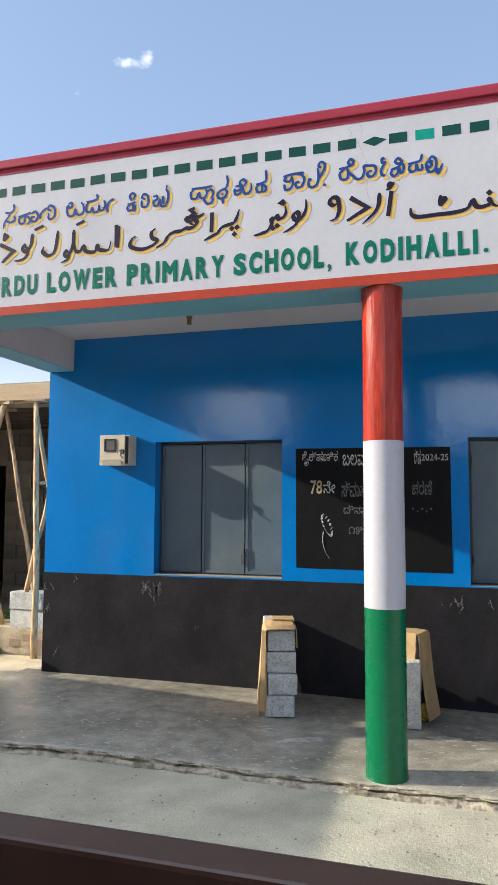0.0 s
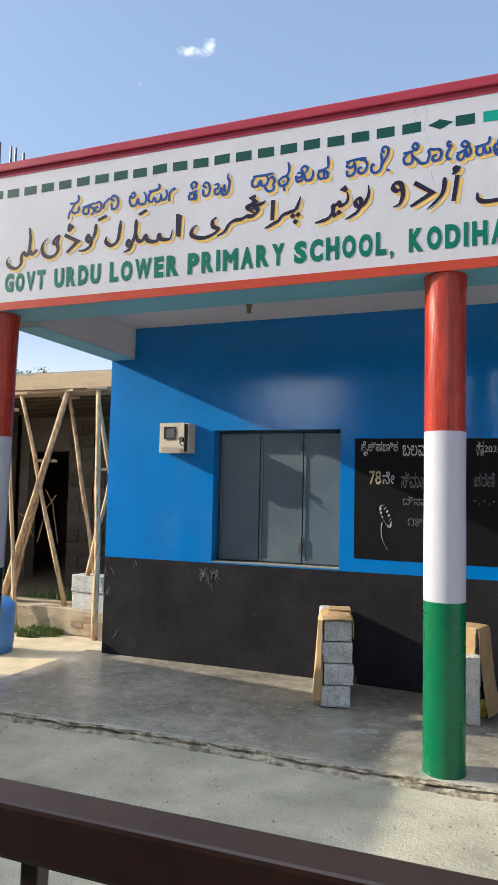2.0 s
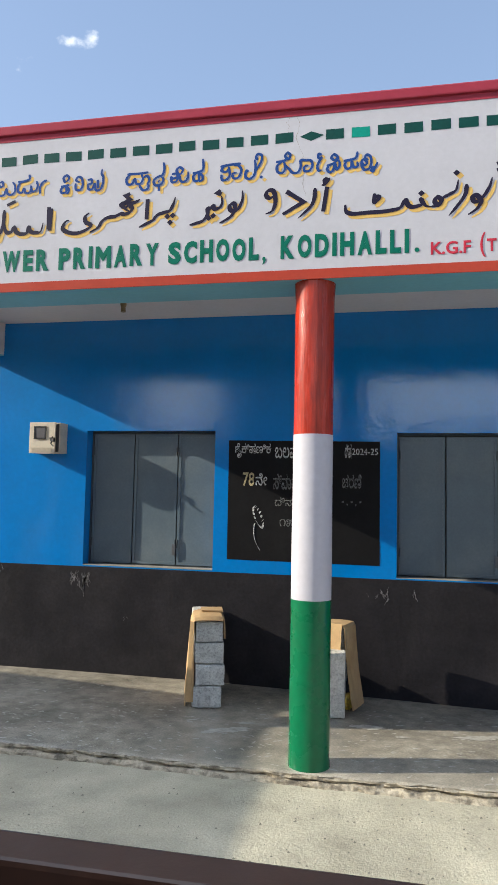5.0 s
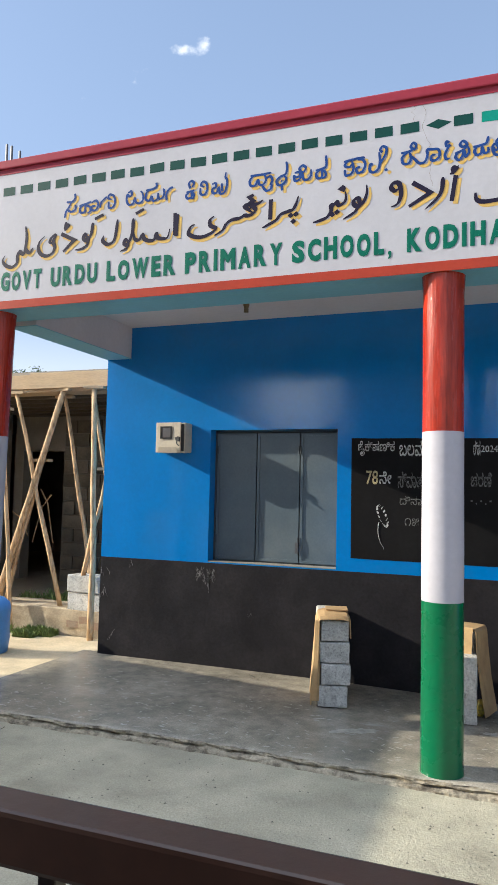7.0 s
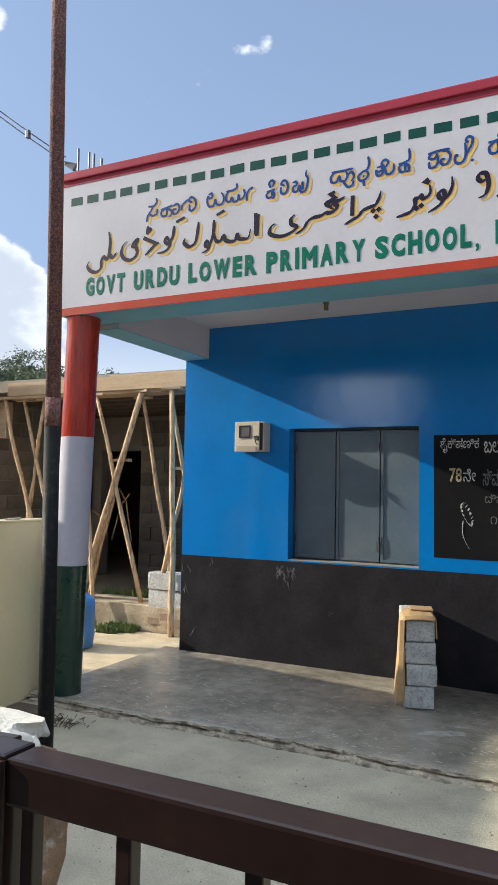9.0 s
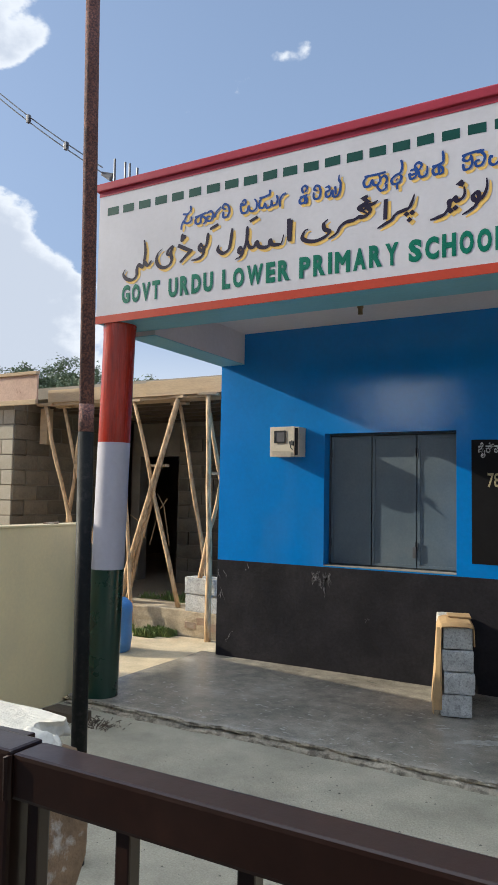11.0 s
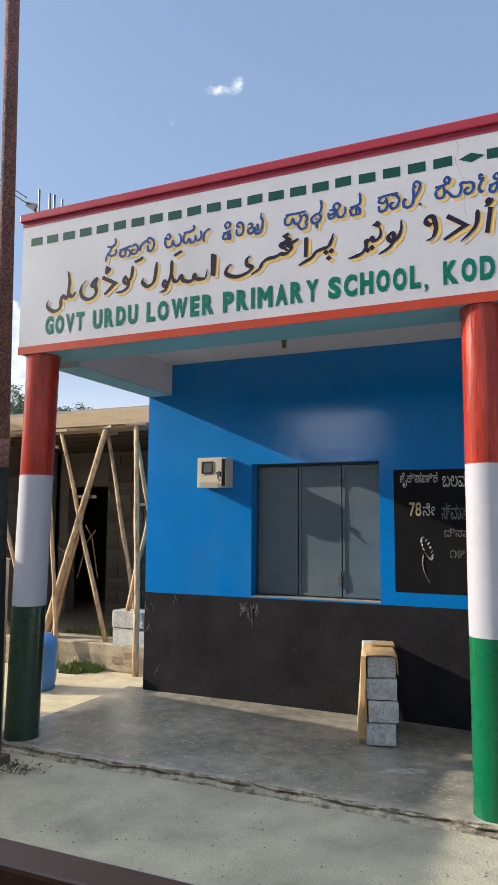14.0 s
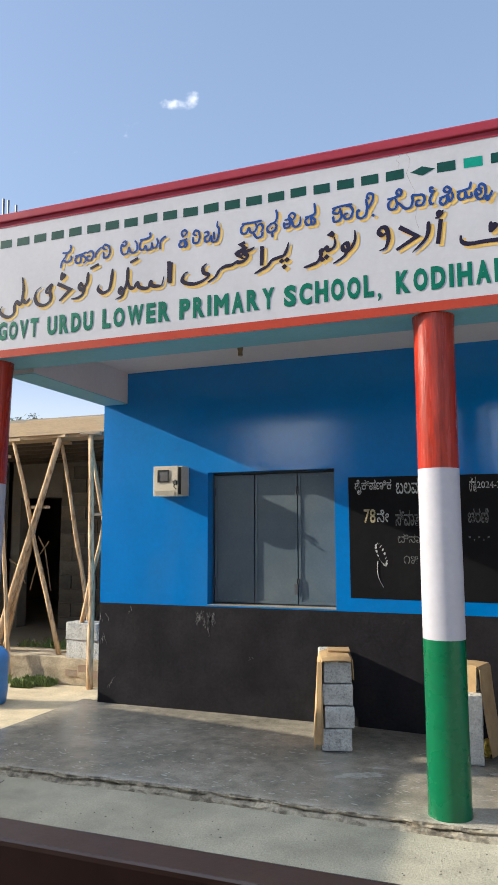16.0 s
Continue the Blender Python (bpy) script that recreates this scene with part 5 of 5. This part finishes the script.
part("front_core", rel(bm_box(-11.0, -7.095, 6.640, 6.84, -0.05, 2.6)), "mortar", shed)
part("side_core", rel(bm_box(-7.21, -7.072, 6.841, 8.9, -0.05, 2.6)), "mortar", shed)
part("lintel_stub", rel(bm_box(-6.9, -6.78, 6.9, 7.0, 2.05, 2.5)), "plank", shed)

PROPS = (((-4.64, 6.72, 2.50), (-5.38, 6.70, 0.24), 0.054), ((-5.267, 6.74, 2.49), (-4.588, 6.74, 0.24), 0.036),
         ((-5.34, 6.62, 2.30), (-5.055, 6.55, -0.05), 0.032), ((-4.78, 6.95, 2.46), (-4.27, 6.90, 0.25), 0.036), ((-4.19, 6.62, 2.50), (-4.085, 6.55, -0.05), 0.044),
         ((-4.92, 6.78, 1.75), (-5.32, 6.78, 0.24), 0.034), ((-6.63, 6.72, 2.50), (-5.92, 6.74, 0.24), 0.038), ((-6.42, 6.82, 2.48), (-5.62, 6.82, 0.24), 0.036),
         ((-6.08, 6.80, 2.48), (-6.39, 6.80, 0.24), 0.036), ((-4.28, 6.74, 2.50), (-3.80, 6.74, 0.24), 0.036), ((-4.02, 6.66, 1.66), (-4.26, 6.64, 0.56), 0.034))
for k, (a, b, r) in enumerate(PROPS):
    a, b = Vector(a), Vector(b)
    pts = []
    for i in range(11):
        f = i / 10
        p = a.lerp(b, f)
        s = math.sin(f * math.pi)
        p += Vector((noise.noise(Vector((f * 2.2, k * 5.1, 0))), noise.noise(Vector((f * 2.2, k * 5.1, 9))), 0)) * 0.045 * s
        pts.append(p - b)
    ob = thing("timber_prop", "peeled crooked timber prop under slab formwork", "prop", "slab props", "", b)
    part("trunk", bm_tube(pts, [r * (0.58 + 0.18 * i / 10 + 0.14 * noise.noise(Vector((i * 0.9, k, 0)))) for i in range(11)], 9, None, 0.12), "pole_wood", ob, "", True)
    part("wedge", bm_rot_box(0.22, 0.07, 0.03, pose(a.x - b.x, a.y - b.y, a.z - b.z + 0.015, 0, 0, (k * 37) % 25 - 12), 0.003), "plank", ob, "small wooden wedge")
for a, b in (((-6.0, 8.2, 1.45), (-5.85, 8.3, 0.75)), ((-5.87, 8.25, 1.38), (-6.18, 8.3, 0.75)), ((-6.45, 8.2, 1.15), (-6.25, 8.3, 0.82))):
    ob = tagged(link_mesh("thin_stick", bm_tube([Vector(a) - Vector(b), Vector((0.01, 0, (a[2] - b[2]) / 2)) * 0.5 + (Vector(a) - Vector(b)) * 0.5, (0, 0, 0)], 0.009, 6), "pole_wood"), "thin pale stick leaning in dark interior", "stick", "sticks")
    ob.location = b

# ---- roof bars and cable ----
for x, h in ((-3.77, 0.30), (-3.665, 0.25), (-3.62, 0.23), (-3.545, 0.18)):
    ob = tagged(link_mesh("rebar", bm_tube([(0, 0, 0), (0.002, 0, h / 2), (0, 0, h)], 0.009, 7), "steel"), "dark steel bar standing up from the roof", "rebar", "roof bars")
    ob.location = (x + 0.06, 4.47, 3.75 - 0.0)
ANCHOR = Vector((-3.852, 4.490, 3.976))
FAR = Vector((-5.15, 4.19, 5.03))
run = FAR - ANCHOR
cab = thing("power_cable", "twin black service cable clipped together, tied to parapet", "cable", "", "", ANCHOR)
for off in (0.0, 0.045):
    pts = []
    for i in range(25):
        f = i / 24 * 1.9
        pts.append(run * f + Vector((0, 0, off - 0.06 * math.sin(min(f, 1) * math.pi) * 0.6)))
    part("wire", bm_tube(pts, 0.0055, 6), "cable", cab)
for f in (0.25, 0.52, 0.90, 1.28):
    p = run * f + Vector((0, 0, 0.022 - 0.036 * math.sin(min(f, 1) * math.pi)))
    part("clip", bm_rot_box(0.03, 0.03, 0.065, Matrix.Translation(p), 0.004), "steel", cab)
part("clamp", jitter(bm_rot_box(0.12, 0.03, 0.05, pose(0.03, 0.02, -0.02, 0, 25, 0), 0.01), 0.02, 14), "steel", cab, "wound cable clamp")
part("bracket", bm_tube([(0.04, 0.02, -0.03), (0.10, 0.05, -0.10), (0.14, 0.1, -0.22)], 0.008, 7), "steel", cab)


# ---- trees behind the unfinished building ----
def tree(x, y, height, crown_r, seed, label):
    rng = random.Random(seed)
    ob = thing("tree", label, "tree", "trees behind the building", "", (x, y, -0.085))
    trunk_h = height * 0.55
    tb = bm_tube([(0, 0, 0), (0.06, 0.04, trunk_h * 0.5), (-0.03, 0.08, trunk_h)], [0.20, 0.15, 0.10], 9)
    tips = []
    for k in range(11):
        a = 2 * math.pi * k / 11 + rng.uniform(-0.3, 0.3)
        z0 = trunk_h * rng.uniform(0.65, 1.0)
        tip = Vector((math.cos(a) * crown_r * rng.uniform(0.5, 0.95), math.sin(a) * crown_r * rng.uniform(0.5, 0.95), height * rng.uniform(0.62, 1.0)))
        mid = Vector((tip.x * 0.45, tip.y * 0.45, z0 + (tip.z - z0) * 0.6))
        bm_tube([(0, 0, z0), mid, tip], [0.07, 0.045, 0.012], 6, tb)
        tips += [tip, mid.lerp(tip, 0.5), mid.lerp(tip, 0.75) + Vector((rng.uniform(-0.5, 0.5), rng.uniform(-0.5, 0.5), rng.uniform(-0.2, 0.5)))]
    part("trunk", tb, "bark", ob)
    verts, faces = [], []
    for tip in tips:
        for _ in range(17):
            c = tip + Vector((rng.gauss(0, 0.38), rng.gauss(0, 0.38), rng.gauss(0, 0.24)))
            for _ in range(120):
                p = c + Vector((rng.gauss(0, 0.13), rng.gauss(0, 0.13), rng.gauss(0, 0.09)))
                s = rng.uniform(0.03, 0.06)
                u = Vector((rng.uniform(-1, 1), rng.uniform(-1, 1), rng.uniform(-0.6, 0.6))).normalized()
                w = u.cross(Vector((rng.uniform(-1, 1), rng.uniform(-1, 1), rng.uniform(-1, 1)))).normalized()
                i = len(verts)
                verts += [p - u * s, p + w * s * 0.45, p + u * s, p - w * s * 0.45]
                faces.append((i, i + 1, i + 2, i + 3))
    me = bpy.data.meshes.new("crown")
    me.from_pydata([tuple(v) for v in verts], [], faces)
    me.materials.append(M["leaf"])
    cr = new("crown", me)
    cr.parent = ob
    return ob


tree(-19.5, 15.5, 4.7, 2.6, 1, "broad leafy green tree beyond the unfinished building")
tree(-17.0, 17.5, 5.1, 2.1, 2, "leafy green tree beyond the unfinished building")
tree(-14.6, 17.0, 4.75, 0.95, 3, "small leafy tree beyond the slab")
tree(-21.5, 14.0, 5.0, 2.6, 4, "broad leafy green tree beyond the unfinished building")

# ---- surroundings outside the view: some close the place, some are added to shape light ----
# unseen obstacle, its roof edges set to shadow the yard and porch floor
nb = thing("shadow_caster", "unseen house-shaped shadow caster with sloping roof beside the yard", "house", "", "structure", (-8.5, 0.0, -0.06))
part("wall", bm_box(-2.0, 1.75, -6.0, 3.7, 0, 2.35), "house_wall", nb)
rf = bmesh.new()
for y0, y1 in ((-6.3, 3.99),):
    q = [(-2.1, 3.12), (2.0, 2.52), (2.0, 2.44), (-2.1, 3.04)]
    a = [rf.verts.new((x, y0, z)) for x, z in q]
    b = [rf.verts.new((x, y1, z)) for x, z in q]
    rf.faces.new(a)
    rf.faces.new(b[::-1])
    for i in range(4):
        rf.faces.new((a[i], b[i], b[(i + 1) % 4], a[(i + 1) % 4]))
bmesh.ops.recalc_face_normals(rf, faces=rf.faces)
part("roof", rf, "roof_tile", nb)
structure("wall_street", bm_box(-30, 30, -9.4, -9.0, -0.08, 3.4), "house_wall", "plain house fronts across the street", "wall")
# unseen blocks added to bound the sky gleam on the blue wall
for x0, x1 in ((-24.0, -9.7), (-5.4, -2.2), (5.5, 11.0)):
    structure("wall_upper_storey", bm_box(x0, x1, -14.0, -9.02, 3.405, 7.0), "house_wall", "unseen block added across the street to cut off reflected sky", "wall")
# added post, out of view, for the dark gap within that gleam
structure("street_post", bm_tube([(-0.92, -8.6, -0.07), (-0.92, -8.6, 7.5)], 0.17, 14), "raw_concrete", "unseen post added across the street to part the reflected sky", "post")
structure("wall_far_right", bm_box(9.0, 9.3, -9.0, 9.0, -0.08, 2.6), "house_wall", "plain boundary wall closing the yard", "wall")

# ---- block courses of the unfinished building (pieces last) ----
bk = bmesh.new()
bm_box(-0.195, 0.195, -0.02, 0.02, -0.088, 0.088, 0.006, bk)
jitter(bk, 0.003, 12)
bme = bpy.data.meshes.new("block")
bk.to_mesh(bme)
bk.free()
bme.materials.append(M["grey_block"])


bk = bmesh.new()
bm_box(-0.093, 0.093, -0.02, 0.02, -0.088, 0.088, 0.006, bk)
jitter(bk, 0.003, 12)
bhalf = bpy.data.meshes.new("half_block")
bk.to_mesh(bhalf)
bk.free()
bhalf.materials.append(M["grey_block"])
# inner walls take the block copy with shade in its colour
shaded_grimy = []
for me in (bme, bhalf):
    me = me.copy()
    me.materials[0] = M["shaded_grimy_block"]
    shaded_grimy.append(me)


def lay(name, origin, along, n, courses, z0, face, whole=bme, half=bhalf):
    for c in range(courses):
        for i in range(-1 if c % 2 else 0, n):
            d = 0.2 + 0.405 * i + (0.2 if c % 2 else 0.0)
            d += 0.1 if i < 0 else 0.0
            ob = new(name, half if i < 0 else whole)
            ob.parent = shed
            turn = 90 if face == "x" else 0
            p = Vector(origin) + Vector(along) * d + Vector((0, 0, z0 + 0.19 * c))
            ob.matrix_basis = pose(p.x + 6.9, p.y - 8.0, p.z + 0.06, random.uniform(-0.6, 0.6), 0, turn + random.uniform(-0.5, 0.5)) @ Matrix.Translation((0, random.uniform(-0.004, 0.004), 0))


lay("block", (-7.08, 6.652, 0), (-1, 0, 0), 8, 8, 1.05, "y")
lay("block", (-7.082, 6.64, 0), (0, 1, 0), 5, 8, 1.05, "x", *shaded_grimy)
lay("block", (-6.13, 8.892, 0), (1, 0, 0), 6, 12, 0.25, "y", *shaded_grimy)
